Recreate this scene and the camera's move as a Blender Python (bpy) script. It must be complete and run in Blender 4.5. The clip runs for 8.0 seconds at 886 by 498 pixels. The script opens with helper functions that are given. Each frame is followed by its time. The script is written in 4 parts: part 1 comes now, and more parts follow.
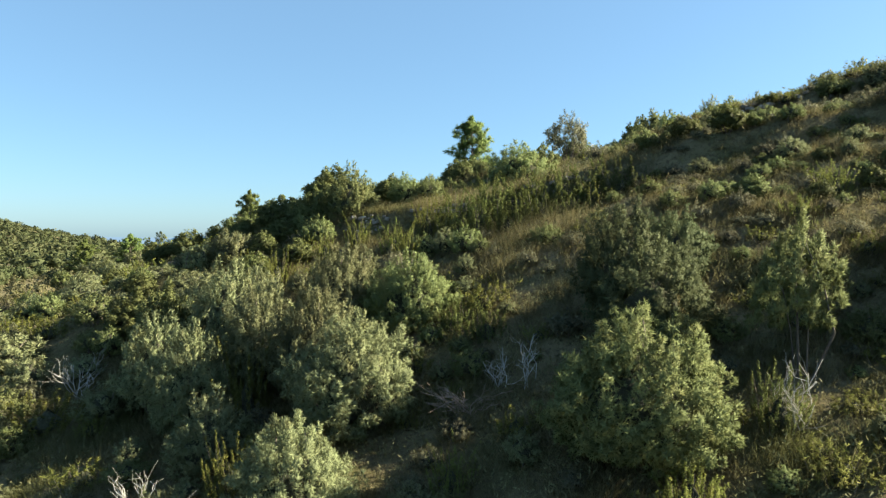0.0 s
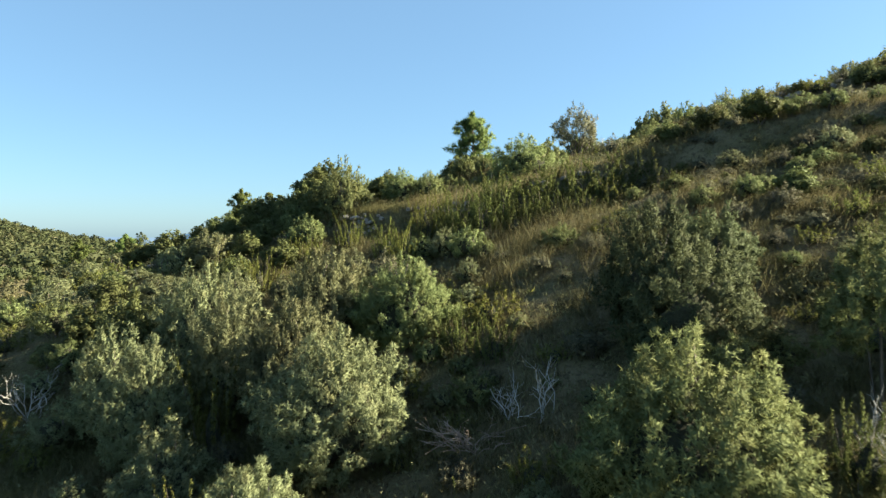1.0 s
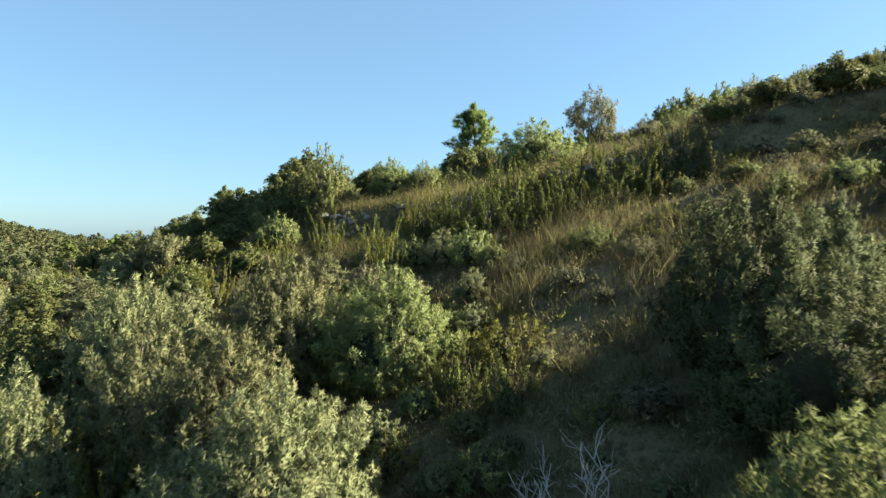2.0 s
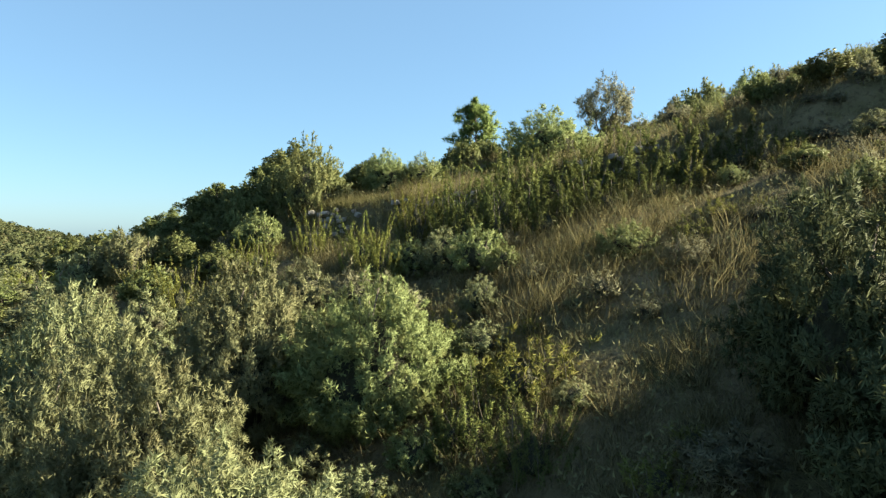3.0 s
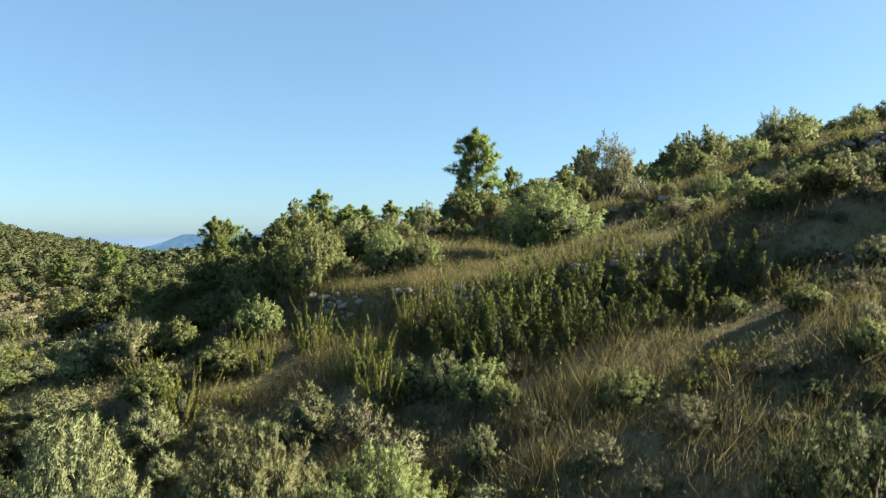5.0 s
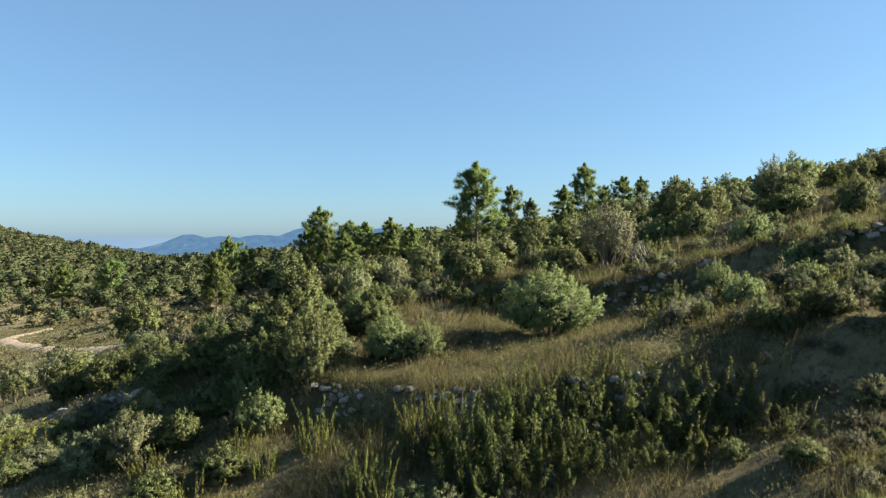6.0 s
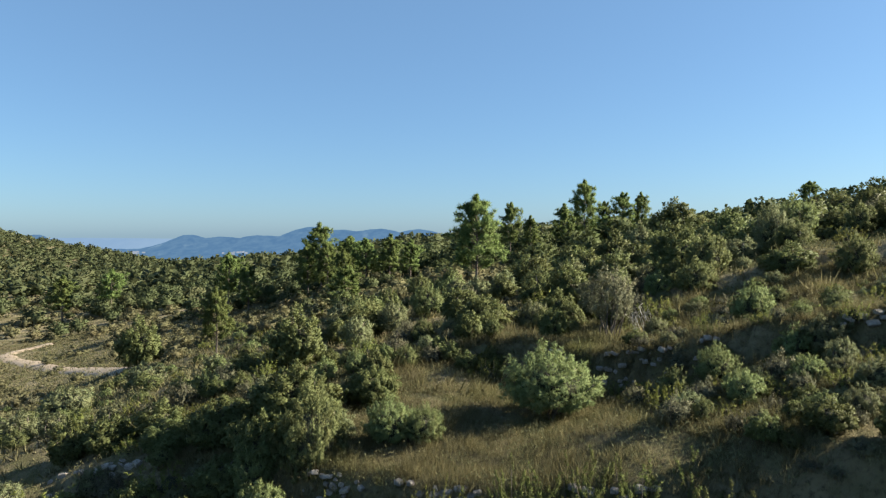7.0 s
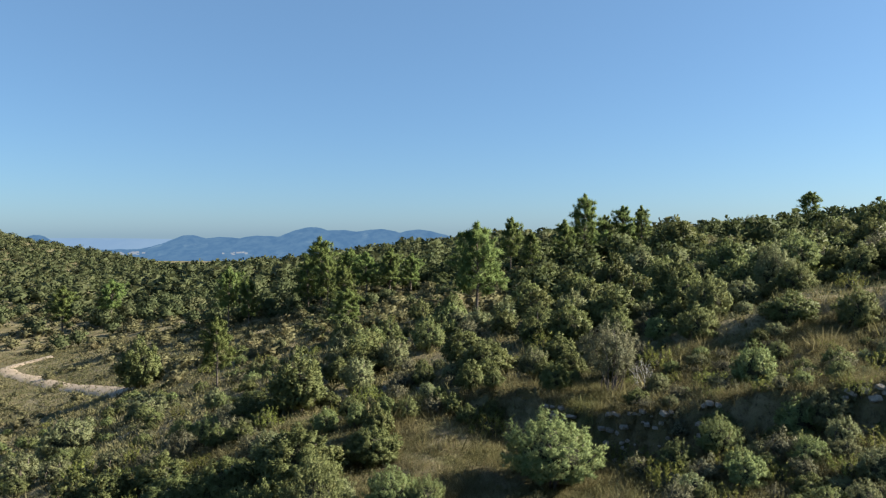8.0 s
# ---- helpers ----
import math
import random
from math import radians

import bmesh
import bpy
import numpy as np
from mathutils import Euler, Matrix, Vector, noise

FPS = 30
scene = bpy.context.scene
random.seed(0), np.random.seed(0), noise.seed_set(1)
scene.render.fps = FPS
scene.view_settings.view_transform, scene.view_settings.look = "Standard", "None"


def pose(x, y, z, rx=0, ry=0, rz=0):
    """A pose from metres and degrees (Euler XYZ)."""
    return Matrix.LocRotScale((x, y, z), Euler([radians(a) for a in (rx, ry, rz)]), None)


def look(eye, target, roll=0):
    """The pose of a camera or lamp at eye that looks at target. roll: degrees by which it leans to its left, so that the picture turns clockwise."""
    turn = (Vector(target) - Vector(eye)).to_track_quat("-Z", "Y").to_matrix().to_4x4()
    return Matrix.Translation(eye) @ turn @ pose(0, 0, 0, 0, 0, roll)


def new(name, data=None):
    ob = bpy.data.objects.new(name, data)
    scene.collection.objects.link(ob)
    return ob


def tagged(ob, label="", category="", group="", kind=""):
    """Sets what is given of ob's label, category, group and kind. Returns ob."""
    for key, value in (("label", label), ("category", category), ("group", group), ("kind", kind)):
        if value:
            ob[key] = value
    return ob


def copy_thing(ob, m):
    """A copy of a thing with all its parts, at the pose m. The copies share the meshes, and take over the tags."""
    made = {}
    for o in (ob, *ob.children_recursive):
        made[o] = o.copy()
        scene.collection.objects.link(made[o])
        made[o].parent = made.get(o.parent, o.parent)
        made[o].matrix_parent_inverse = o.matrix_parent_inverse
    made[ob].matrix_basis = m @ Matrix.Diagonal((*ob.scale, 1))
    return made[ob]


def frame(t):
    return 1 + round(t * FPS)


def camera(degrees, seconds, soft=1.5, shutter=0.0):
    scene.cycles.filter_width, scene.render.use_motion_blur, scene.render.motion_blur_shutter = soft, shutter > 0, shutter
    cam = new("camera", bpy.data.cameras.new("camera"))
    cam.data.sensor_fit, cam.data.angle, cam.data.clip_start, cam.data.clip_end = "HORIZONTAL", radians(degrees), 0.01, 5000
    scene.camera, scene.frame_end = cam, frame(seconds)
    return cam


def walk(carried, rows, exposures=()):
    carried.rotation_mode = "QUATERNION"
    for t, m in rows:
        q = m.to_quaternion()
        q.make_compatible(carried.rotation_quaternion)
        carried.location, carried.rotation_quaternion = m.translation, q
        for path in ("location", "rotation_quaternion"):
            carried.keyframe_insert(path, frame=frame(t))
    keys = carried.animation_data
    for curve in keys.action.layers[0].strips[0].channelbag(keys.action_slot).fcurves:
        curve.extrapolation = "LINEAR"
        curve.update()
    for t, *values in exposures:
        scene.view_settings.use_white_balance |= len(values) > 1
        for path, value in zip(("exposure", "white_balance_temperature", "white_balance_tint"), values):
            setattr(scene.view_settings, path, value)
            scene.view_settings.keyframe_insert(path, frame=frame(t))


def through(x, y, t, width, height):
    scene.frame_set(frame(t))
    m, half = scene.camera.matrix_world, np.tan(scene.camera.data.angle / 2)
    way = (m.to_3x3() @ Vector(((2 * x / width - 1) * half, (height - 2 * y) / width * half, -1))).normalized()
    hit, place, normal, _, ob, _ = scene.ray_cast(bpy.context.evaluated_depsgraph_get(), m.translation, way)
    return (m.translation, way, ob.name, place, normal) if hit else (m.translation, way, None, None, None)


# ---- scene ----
# The camera: a drone that glides forward over the slope, stops and rises.
cam = camera(68.0, 8.0, soft=1.2, shutter=0.3)
PITCH = -1.13
PATH = [
    (0.0, 0.0, 0.0, 0.0), (0.5, 0.0, 0.69, 0.02), (1.0, 0.01, 1.97, 0.04), (1.5, 0.04, 3.65, 0.07), (2.0, 0.07, 5.4, 0.1),
    (2.5, 0.07, 6.75, 0.1), (3.0, 0.06, 7.42, 0.1), (3.5, 0.05, 7.54, 0.11), (4.0, 0.04, 7.53, 0.32), (4.5, 0.03, 7.51, 1.08), (5.0, 0.03, 7.47, 2.16),
    (6.5, 0.0, 7.43, 5.54), (7.0, 0.0, 7.47, 6.62), (7.5, -0.01, 7.5, 7.69), (8.0, -0.04, 7.53, 8.5),
]
LIGHT = [(0.0, 2.05, 7050, 3), (2.0, 2.1, 7200, 3), (4.5, 2.15, 7300, 3), (5.0, 2.01, 7100, 4), (6.5, 1.67, 6650, 7), (8.0, 1.5, 6450, 8)]
walk(cam, [(t, pose(x, y, z, 90 + PITCH, 0, 0)) for t, x, y, z in PATH], LIGHT)

# ---- light ----
SUN_EL, SUN_AZ = radians(31), radians(85)
world = bpy.data.worlds.new("sky")
scene.world = world
world.use_nodes = True
wn = world.node_tree.nodes
sky = wn.new("ShaderNodeTexSky")
sky.sky_type, sky.sun_disc = "NISHITA", False
sky.sun_elevation, sky.sun_rotation = SUN_EL, SUN_AZ
sky.altitude, sky.air_density, sky.dust_density, sky.ozone_density = 400, 1.0, 1.0, 6.0
wn["Background"].inputs["Strength"].default_value = 0.054
clear = wn.new("ShaderNodeMix")
clear.data_type, clear.blend_type = "RGBA", "MULTIPLY"
clear.inputs[0].default_value, clear.inputs[7].default_value = 1.0, (0.88, 1.0, 1.02, 1)
tint = wn.new("ShaderNodeMix")
tint.data_type = "RGBA"
tint.inputs[0].default_value, tint.inputs[7].default_value = 0.38, (1.75, 3.0, 4.75, 1)
world.node_tree.links.new(sky.outputs[0], clear.inputs[6])
world.node_tree.links.new(clear.outputs[2], tint.inputs[6])
world.node_tree.links.new(tint.outputs[2], wn["Background"].inputs["Color"])
sun_data = bpy.data.lights.new("sun", "SUN")
sun_data.energy, sun_data.angle, sun_data.color = 5.0, radians(0.6), (1.0, 0.91, 0.76)
sun = new("sun", sun_data)
to_sun = Vector((math.sin(SUN_AZ) * math.cos(SUN_EL), math.cos(SUN_AZ) * math.cos(SUN_EL), math.sin(SUN_EL)))
sun.matrix_world = look(to_sun * 200, (0, 0, 0))

# ---- the lie of the land ----
# Heights along the valley (rows: metres ahead) at seven bearings (columns: sideways / (12 + ahead)).
BEARING = np.array([-0.9, -0.5, -0.2, 0.0, 0.2, 0.5, 0.9])
LAND = {
    -60: (-19, -18, -17, -16, -14, -11, -6),
    0: (-9.2, -8.0, -7.1, -6.5, -5.9, -5.0, -3.5),
    6: (-8.5, -7.4, -6.2, -5.3, -4.3, -2.7, -0.5),
    12: (-7.5, -5.8, -4.2, -3.0, -1.5, 0.9, 4.0),
    18: (-6.5, -4.8, -2.6, -0.6, 1.3, 4.6, 8.6),
    23: (-6.0, -3.6, -0.9, 0.9, 2.8, 6.2, 10.4),
    28: (-7.0, -3.4, -0.4, 1.4, 3.3, 7.2, 11.8),
    34: (-8.0, -4.0, 0.2, 2.2, 4.3, 8.3, 13.0),
    50: (-11.0, -7.5, -0.6, 2.1, 4.2, 8.6, 13.0),
    90: (-12.4, -9.4, -2.8, 1.5, 5.0, 9.0, 12.0),
    160: (-9.0, -9.0, -3.0, 2.0, 6.0, 9.5, 12.0),
    300: (2.0, -9.0, -3.5, 4.5, 8.0, 10.0, 11.0),
    500: (38.0, -6.0, -25.0, -15.0, -5.0, 0.0, 0.0),
    900: (-20.0, -40.0, -60.0, -60.0, -40.0, -30.0, -30.0),
    1600: (-130.0, -130.0, -130.0, -130.0, -130.0, -130.0, -130.0),
}
AHEAD = np.array(sorted(LAND), float)
HEIGHTS = np.array([LAND[int(a)] for a in AHEAD], float)


def soft_lookup(v, knots):
    """The cell of each value and a Hermite weight within it."""
    i = np.clip(np.searchsorted(knots, v) - 1, 0, len(knots) - 2)
    return i, np.clip((v - knots[i]) / (knots[i + 1] - knots[i]), 0, 1)


def slopes(table, knots):
    """Monotone slopes of the columns of a table, for a smooth curve with no overshoot."""
    d = np.diff(table, axis=0) / np.diff(knots)[:, None]
    m = np.zeros_like(table)
    m[0], m[-1] = d[0], d[-1]
    same = d[:-1] * d[1:] > 0
    m[1:-1] = np.where(same, 2 * d[:-1] * d[1:] / np.where(same, d[:-1] + d[1:], 1), 0)
    return m


SLOPES = slopes(HEIGHTS, AHEAD)


def step_at(x, y, xs, ys, high, lo, hi, back=2.5):
    """A terrace edge along a bent line: a bank that is steep at the line and dies away on both sides."""
    s = y - np.interp(x, xs, ys)
    mask = np.clip((x - lo) / 2, 0, 1) * np.clip((hi - x) / 2, 0, 1)
    return mask * high * 0.5 * np.tanh(s / 0.22) * np.exp(-np.abs(s) / back)


EDGE_1 = ((-14, -10, -2.2, -0.6, 3.5, 7, 12), (29.8, 27.9, 23.1, 22.2, 19.9, 18.6, 17.2))
EDGE_2 = ((-1, 1.8, 4, 5.7, 6.5, 8, 10.5, 14, 20), (32.4, 30.9, 28.8, 27.3, 26.6, 25.9, 23.9, 22.4, 20.7))
EDGE_3 = ((4, 12, 20, 30), (37, 33.5, 30.5, 28))
EDGE_5 = ((5.0, 8.5, 12, 16), (18.9, 18.5, 18.0, 17.5))
EDGE_4 = ((-18, -8, 0, 6), (41, 37.5, 36, 35))


def bumps(x, y):
    b = 0.0
    for k, (f, a) in enumerate(((0.11, 0.35), (0.29, 0.16), (0.71, 0.07), (1.9, 0.03))):
        c, s = math.cos(1.3 * k + 0.5), math.sin(1.3 * k + 0.5)
        u, v = f * (c * x + s * y), f * (c * y - s * x)
        b = b + a * np.sin(u * 2.1 + 1.7 * np.sin(v * 1.3 + k)) * np.sin(v * 2.3 + 1.3 * np.sin(u * 0.9 - k))
    return b


def land(x, y):
    """The height of the ground."""
    x, y = np.atleast_1d(np.asarray(x, float)), np.atleast_1d(np.asarray(y, float))
    i, t = soft_lookup(y, AHEAD)
    h = (AHEAD[i + 1] - AHEAD[i])
    t2, t3 = t * t, t * t * t
    w = [(2 * t3 - 3 * t2 + 1), (t3 - 2 * t2 + t) * h, (-2 * t3 + 3 * t2), (t3 - t2) * h]
    col = w[0][:, None] * HEIGHTS[i] + w[1][:, None] * SLOPES[i] + w[2][:, None] * HEIGHTS[i + 1] + w[3][:, None] * SLOPES[i + 1]
    u = np.clip(x / (12 + np.abs(y)), -2.2, 2.2)
    j, s = soft_lookup(u, BEARING)
    r = np.arange(len(u))
    pad = np.concatenate([2 * col[:, :1] - col[:, 1:2], col, 2 * col[:, -1:] - col[:, -2:-1]], axis=1)
    p0, p1, p2, p3 = pad[r, j], pad[r, j + 1], pad[r, j + 2], pad[r, j + 3]
    z = 0.5 * (2 * p1 + (p2 - p0) * s + (2 * p0 - 5 * p1 + 4 * p2 - p3) * s * s + (3 * p1 - p0 - 3 * p2 + p3) * s ** 3)
    over = np.clip(np.abs(u) - 0.9, 0, None)
    z = z + over * 8 * np.sign(u)
    calm = 1 - 0.75 * np.clip((-0.25 - u) * 6, 0, 1) * np.clip((y - 40) / 20, 0, 1)
    z = z + bumps(x, y) * calm * np.clip((1500 - y) / 600, 0.0, 1)
    z = z + step_at(x, y, *EDGE_1, 0.9, -14, 6.5) + step_at(x, y, *EDGE_5, 1.15, 5.2, 16, 1.8) + step_at(x, y, *EDGE_2, 1.6, 0, 18)
    z = z + step_at(x, y, *EDGE_3, 0.6, 6, 30, 3.0) + step_at(x, y, *EDGE_4, 0.4, -16, 6, 3.0)
    return z


def ground_z(x, y):
    return float(land(x, y)[0])

# ---- materials ----
def nodes_of(mat):
    mat.use_nodes = True
    nt = mat.node_tree
    return nt, nt.nodes, nt.links, nt.nodes["Principled BSDF"]


def mix_colour(nt, fac, a, b):
    m = nt.nodes.new("ShaderNodeMix")
    m.data_type = "RGBA"
    for sock, v in ((m.inputs[0], fac), (m.inputs[6], a), (m.inputs[7], b)):
        if isinstance(v, bpy.types.NodeSocket):
            nt.links.new(v, sock)
        elif isinstance(v, (int, float)):
            sock.default_value = v
        else:
            sock.default_value = (*v, 1)
    return m.outputs[2]


def noise_node(nt, scale, detail=4.0, coords="Object", rough=0.6):
    tc = nt.nodes.new("ShaderNodeTexCoord")
    n = nt.nodes.new("ShaderNodeTexNoise")
    n.inputs["Scale"].default_value, n.inputs["Detail"].default_value, n.inputs["Roughness"].default_value = scale, detail, rough
    nt.links.new(tc.outputs[coords], n.inputs["Vector"])
    return n.outputs["Fac"]


def ramp(nt, fac, lo, hi):
    r = nt.nodes.new("ShaderNodeMapRange")
    r.inputs["From Min"].default_value, r.inputs["From Max"].default_value = lo, hi
    nt.links.new(fac, r.inputs["Value"])
    return r.outputs["Result"]


def bump(nt, bsdf, height, strength, distance):
    b = nt.nodes.new("ShaderNodeBump")
    b.inputs["Strength"].default_value, b.inputs["Distance"].default_value = strength, distance
    nt.links.new(height, b.inputs["Height"])
    nt.links.new(b.outputs[0], bsdf.inputs["Normal"])


def leaf_material(name, dark, light, odd, through=0.25, rough=0.7, patch=2.2):
    """Leaves: each one a shade of its own, patches of older leaves, each plant a little different; light shines through."""
    mat = bpy.data.materials.new(name)
    nt, nodes, links, bsdf = nodes_of(mat)
    geo = nodes.new("ShaderNodeNewGeometry")
    info = nodes.new("ShaderNodeObjectInfo")
    col = mix_colour(nt, geo.outputs["Random Per Island"], dark, light)
    col = mix_colour(nt, ramp(nt, noise_node(nt, patch, 3.0), 0.5, 0.75), col, odd)
    hsv = nodes.new("ShaderNodeHueSaturation")
    r = nodes.new("ShaderNodeMapRange")
    r.inputs["To Min"].default_value, r.inputs["To Max"].default_value = 0.485, 0.515
    links.new(info.outputs["Random"], r.inputs["Value"])
    links.new(r.outputs[0], hsv.inputs["Hue"])
    v = nodes.new("ShaderNodeMapRange")
    v.inputs["To Min"].default_value, v.inputs["To Max"].default_value = 0.8, 1.25
    links.new(info.outputs["Random"], v.inputs["Value"])
    links.new(v.outputs[0], hsv.inputs["Value"])
    links.new(col, hsv.inputs["Color"])
    links.new(hsv.outputs[0], bsdf.inputs["Base Color"])
    bsdf.inputs["Roughness"].default_value = rough
    bsdf.inputs["Specular IOR Level"].default_value = 0.1
    tr = nodes.new("ShaderNodeBsdfTranslucent")
    links.new(hsv.outputs[0], tr.inputs["Color"])
    ms = nodes.new("ShaderNodeMixShader")
    ms.inputs[0].default_value = through
    links.new(bsdf.outputs[0], ms.inputs[1])
    links.new(tr.outputs[0], ms.inputs[2])
    links.new(ms.outputs[0], nodes["Material Output"].inputs["Surface"])
    return mat


def rough_material(name, a, b, c, scale, fine, rough=0.9, relief=0.02, strength=0.6):
    """Bark, stone and earth: two colours in patches, a third in fine specks, with relief."""
    mat = bpy.data.materials.new(name)
    nt, nodes, links, bsdf = nodes_of(mat)
    n1, n2 = noise_node(nt, scale, 5.0), noise_node(nt, fine, 6.0)
    col = mix_colour(nt, ramp(nt, n1, 0.35, 0.65), a, b)
    col = mix_colour(nt, ramp(nt, n2, 0.5, 0.72), col, c)
    info = nodes.new("ShaderNodeObjectInfo")
    hsv = nodes.new("ShaderNodeHueSaturation")
    v = nodes.new("ShaderNodeMapRange")
    v.inputs["To Min"].default_value, v.inputs["To Max"].default_value = 0.8, 1.2
    links.new(info.outputs["Random"], v.inputs["Value"])
    links.new(v.outputs[0], hsv.inputs["Value"])
    links.new(col, hsv.inputs["Color"])
    links.new(hsv.outputs[0], bsdf.inputs["Base Color"])
    bsdf.inputs["Roughness"].default_value = rough
    bump(nt, bsdf, n2, strength, relief)
    return mat


M_JUNIPER = leaf_material("juniper_leaf", (0.155, 0.175, 0.088), (0.235, 0.253, 0.133), (0.205, 0.196, 0.097), 0.34)
M_JUNIPER_GREEN = leaf_material("green_juniper_leaf", (0.14, 0.168, 0.07), (0.208, 0.24, 0.1), (0.193, 0.194, 0.079), 0.34)
M_OAK = leaf_material("oak_leaf", (0.098, 0.115, 0.044), (0.148, 0.17, 0.066), (0.135, 0.14, 0.055), 0.3, 0.55)
# Dark juniper foliage, deepened so that the bush's shade is in its colour.
M_SHADY = leaf_material("dark_shaded_juniper_leaf", (0.075, 0.096, 0.046), (0.118, 0.142, 0.07), (0.105, 0.115, 0.056), 0.28)
M_PINE = leaf_material("pine_needle", (0.11, 0.15, 0.048), (0.165, 0.21, 0.068), (0.155, 0.175, 0.06), 0.34)
M_BROOM = leaf_material("broom_shoot", (0.125, 0.14, 0.036), (0.2, 0.212, 0.06), (0.18, 0.168, 0.05), 0.36)
M_BOX = leaf_material("dark_shoot", (0.07, 0.085, 0.028), (0.14, 0.158, 0.048), (0.12, 0.118, 0.04), 0.32)
M_GREY = leaf_material("grey_shrub_leaf", (0.1, 0.1, 0.06), (0.165, 0.16, 0.098), (0.13, 0.11, 0.07), 0.2)
M_WOODS = leaf_material("woodland_leaf", (0.056, 0.067, 0.031), (0.09, 0.102, 0.046), (0.112, 0.108, 0.055), 0.3, patch=0.12)
M_OAKWOOD = leaf_material("oakwood_leaf", (0.04, 0.05, 0.02), (0.075, 0.088, 0.034), (0.09, 0.095, 0.04), 0.24, patch=0.15)
M_SCRUB = leaf_material("scrub_leaf", (0.11, 0.112, 0.056), (0.19, 0.182, 0.092), (0.185, 0.158, 0.084), 0.3, patch=0.2)
M_STRAW = leaf_material("dry_grass", (0.14, 0.128, 0.056), (0.275, 0.245, 0.125), (0.125, 0.14, 0.05), 0.36, 0.8, patch=0.3)
# Near-black brown-green: shade among inner twigs, put into the colour.
M_INNER_SHADE = rough_material("inner_twig_shade", (0.035, 0.04, 0.018), (0.055, 0.052, 0.028), (0.03, 0.026, 0.016), 2.5, 18, 1.0, 0.08, 1.0)
M_BARK = rough_material("bark", (0.085, 0.066, 0.05), (0.145, 0.12, 0.095), (0.05, 0.042, 0.034), 3, 30)
M_DEAD = rough_material("weathered_dead_wood", (0.34, 0.32, 0.28), (0.42, 0.4, 0.36), (0.24, 0.22, 0.19), 4, 40)
M_BRUSH = rough_material("cut_brushwood", (0.24, 0.17, 0.13), (0.33, 0.25, 0.2), (0.17, 0.13, 0.1), 4, 40)
M_STONE = rough_material("limestone", (0.23, 0.2, 0.17), (0.33, 0.29, 0.25), (0.13, 0.11, 0.095), 1.5, 14, 0.9, 0.03, 0.8)
M_TRACK = rough_material("track_earth", (0.27, 0.205, 0.145), (0.33, 0.26, 0.185), (0.2, 0.15, 0.11), 0.4, 5)


def ground_material():
    mat = bpy.data.materials.new("hillside_earth")
    nt, nodes, links, bsdf = nodes_of(mat)
    big, mid, fine = noise_node(nt, 0.09, 3.0), noise_node(nt, 0.6, 5.0), noise_node(nt, 9.0, 6.0, rough=0.7)
    col = mix_colour(nt, ramp(nt, big, 0.4, 0.62), (0.13, 0.108, 0.056), (0.24, 0.2, 0.122))
    col = mix_colour(nt, ramp(nt, mid, 0.45, 0.65), col, (0.085, 0.085, 0.034))
    col = mix_colour(nt, ramp(nt, fine, 0.5, 0.7), col, (0.06, 0.048, 0.03))
    links.new(col, bsdf.inputs["Base Color"])
    bsdf.inputs["Roughness"].default_value = 0.95
    bsdf.inputs["Specular IOR Level"].default_value = 0.1
    bump(nt, bsdf, fine, 1.0, 0.12)
    return mat


M_GROUND = ground_material()

# ---- mesh tools ----
rng = np.random.default_rng(7)


def mesh_of(name, verts, faces, mat, smooth=False, normals=None):
    me = bpy.data.meshes.new(name)
    verts = np.asarray(verts, float)
    if isinstance(faces, np.ndarray):
        n, k = faces.shape
        me.vertices.add(len(verts))
        me.vertices.foreach_set("co", verts.ravel())
        me.loops.add(n * k)
        me.loops.foreach_set("vertex_index", faces.ravel().astype(np.int32))
        me.polygons.add(n)
        me.polygons.foreach_set("loop_start", np.arange(0, n * k, k, dtype=np.int32))
        me.update(calc_edges=True)
    else:
        me.from_pydata(verts.tolist(), [], faces)
    me.materials.append(mat)
    if smooth or normals is not None:
        me.polygons.foreach_set("use_smooth", np.ones(len(me.polygons), dtype=bool))
    if normals is not None:
        me.normals_split_custom_set_from_vertices(normals.tolist())
    return me


def unit(v):
    return v / np.maximum(np.linalg.norm(v, axis=-1, keepdims=True), 1e-9)


def leaves(base, way, length, width, face=None, blunt=False):
    """One leaf a row, a narrow triangle from base along way, turned at random or roughly towards face; blunt: broad at its tip."""
    n = len(base)
    side = unit(np.cross(way, rng.normal(size=(n, 3)) * (1 if face is None else 0.45) + (0 if face is None else face)))
    half = side * np.broadcast_to(width, n)[:, None] * 0.5
    tip = base + way * np.broadcast_to(length, n)[:, None]
    v = np.stack([base, tip + half, tip - half] if blunt else [base + half, tip, base - half], axis=1).reshape(-1, 3)
    return v, np.arange(n * 3).reshape(n, 3)


def join(pieces):
    vs, fs, at = [], [], 0
    for v, f in pieces:
        vs.append(v)
        fs.extend((np.asarray(f) + at).tolist() if isinstance(f, np.ndarray) else [[i + at for i in q] for q in f])
        at += len(v)
    return np.concatenate(vs), fs


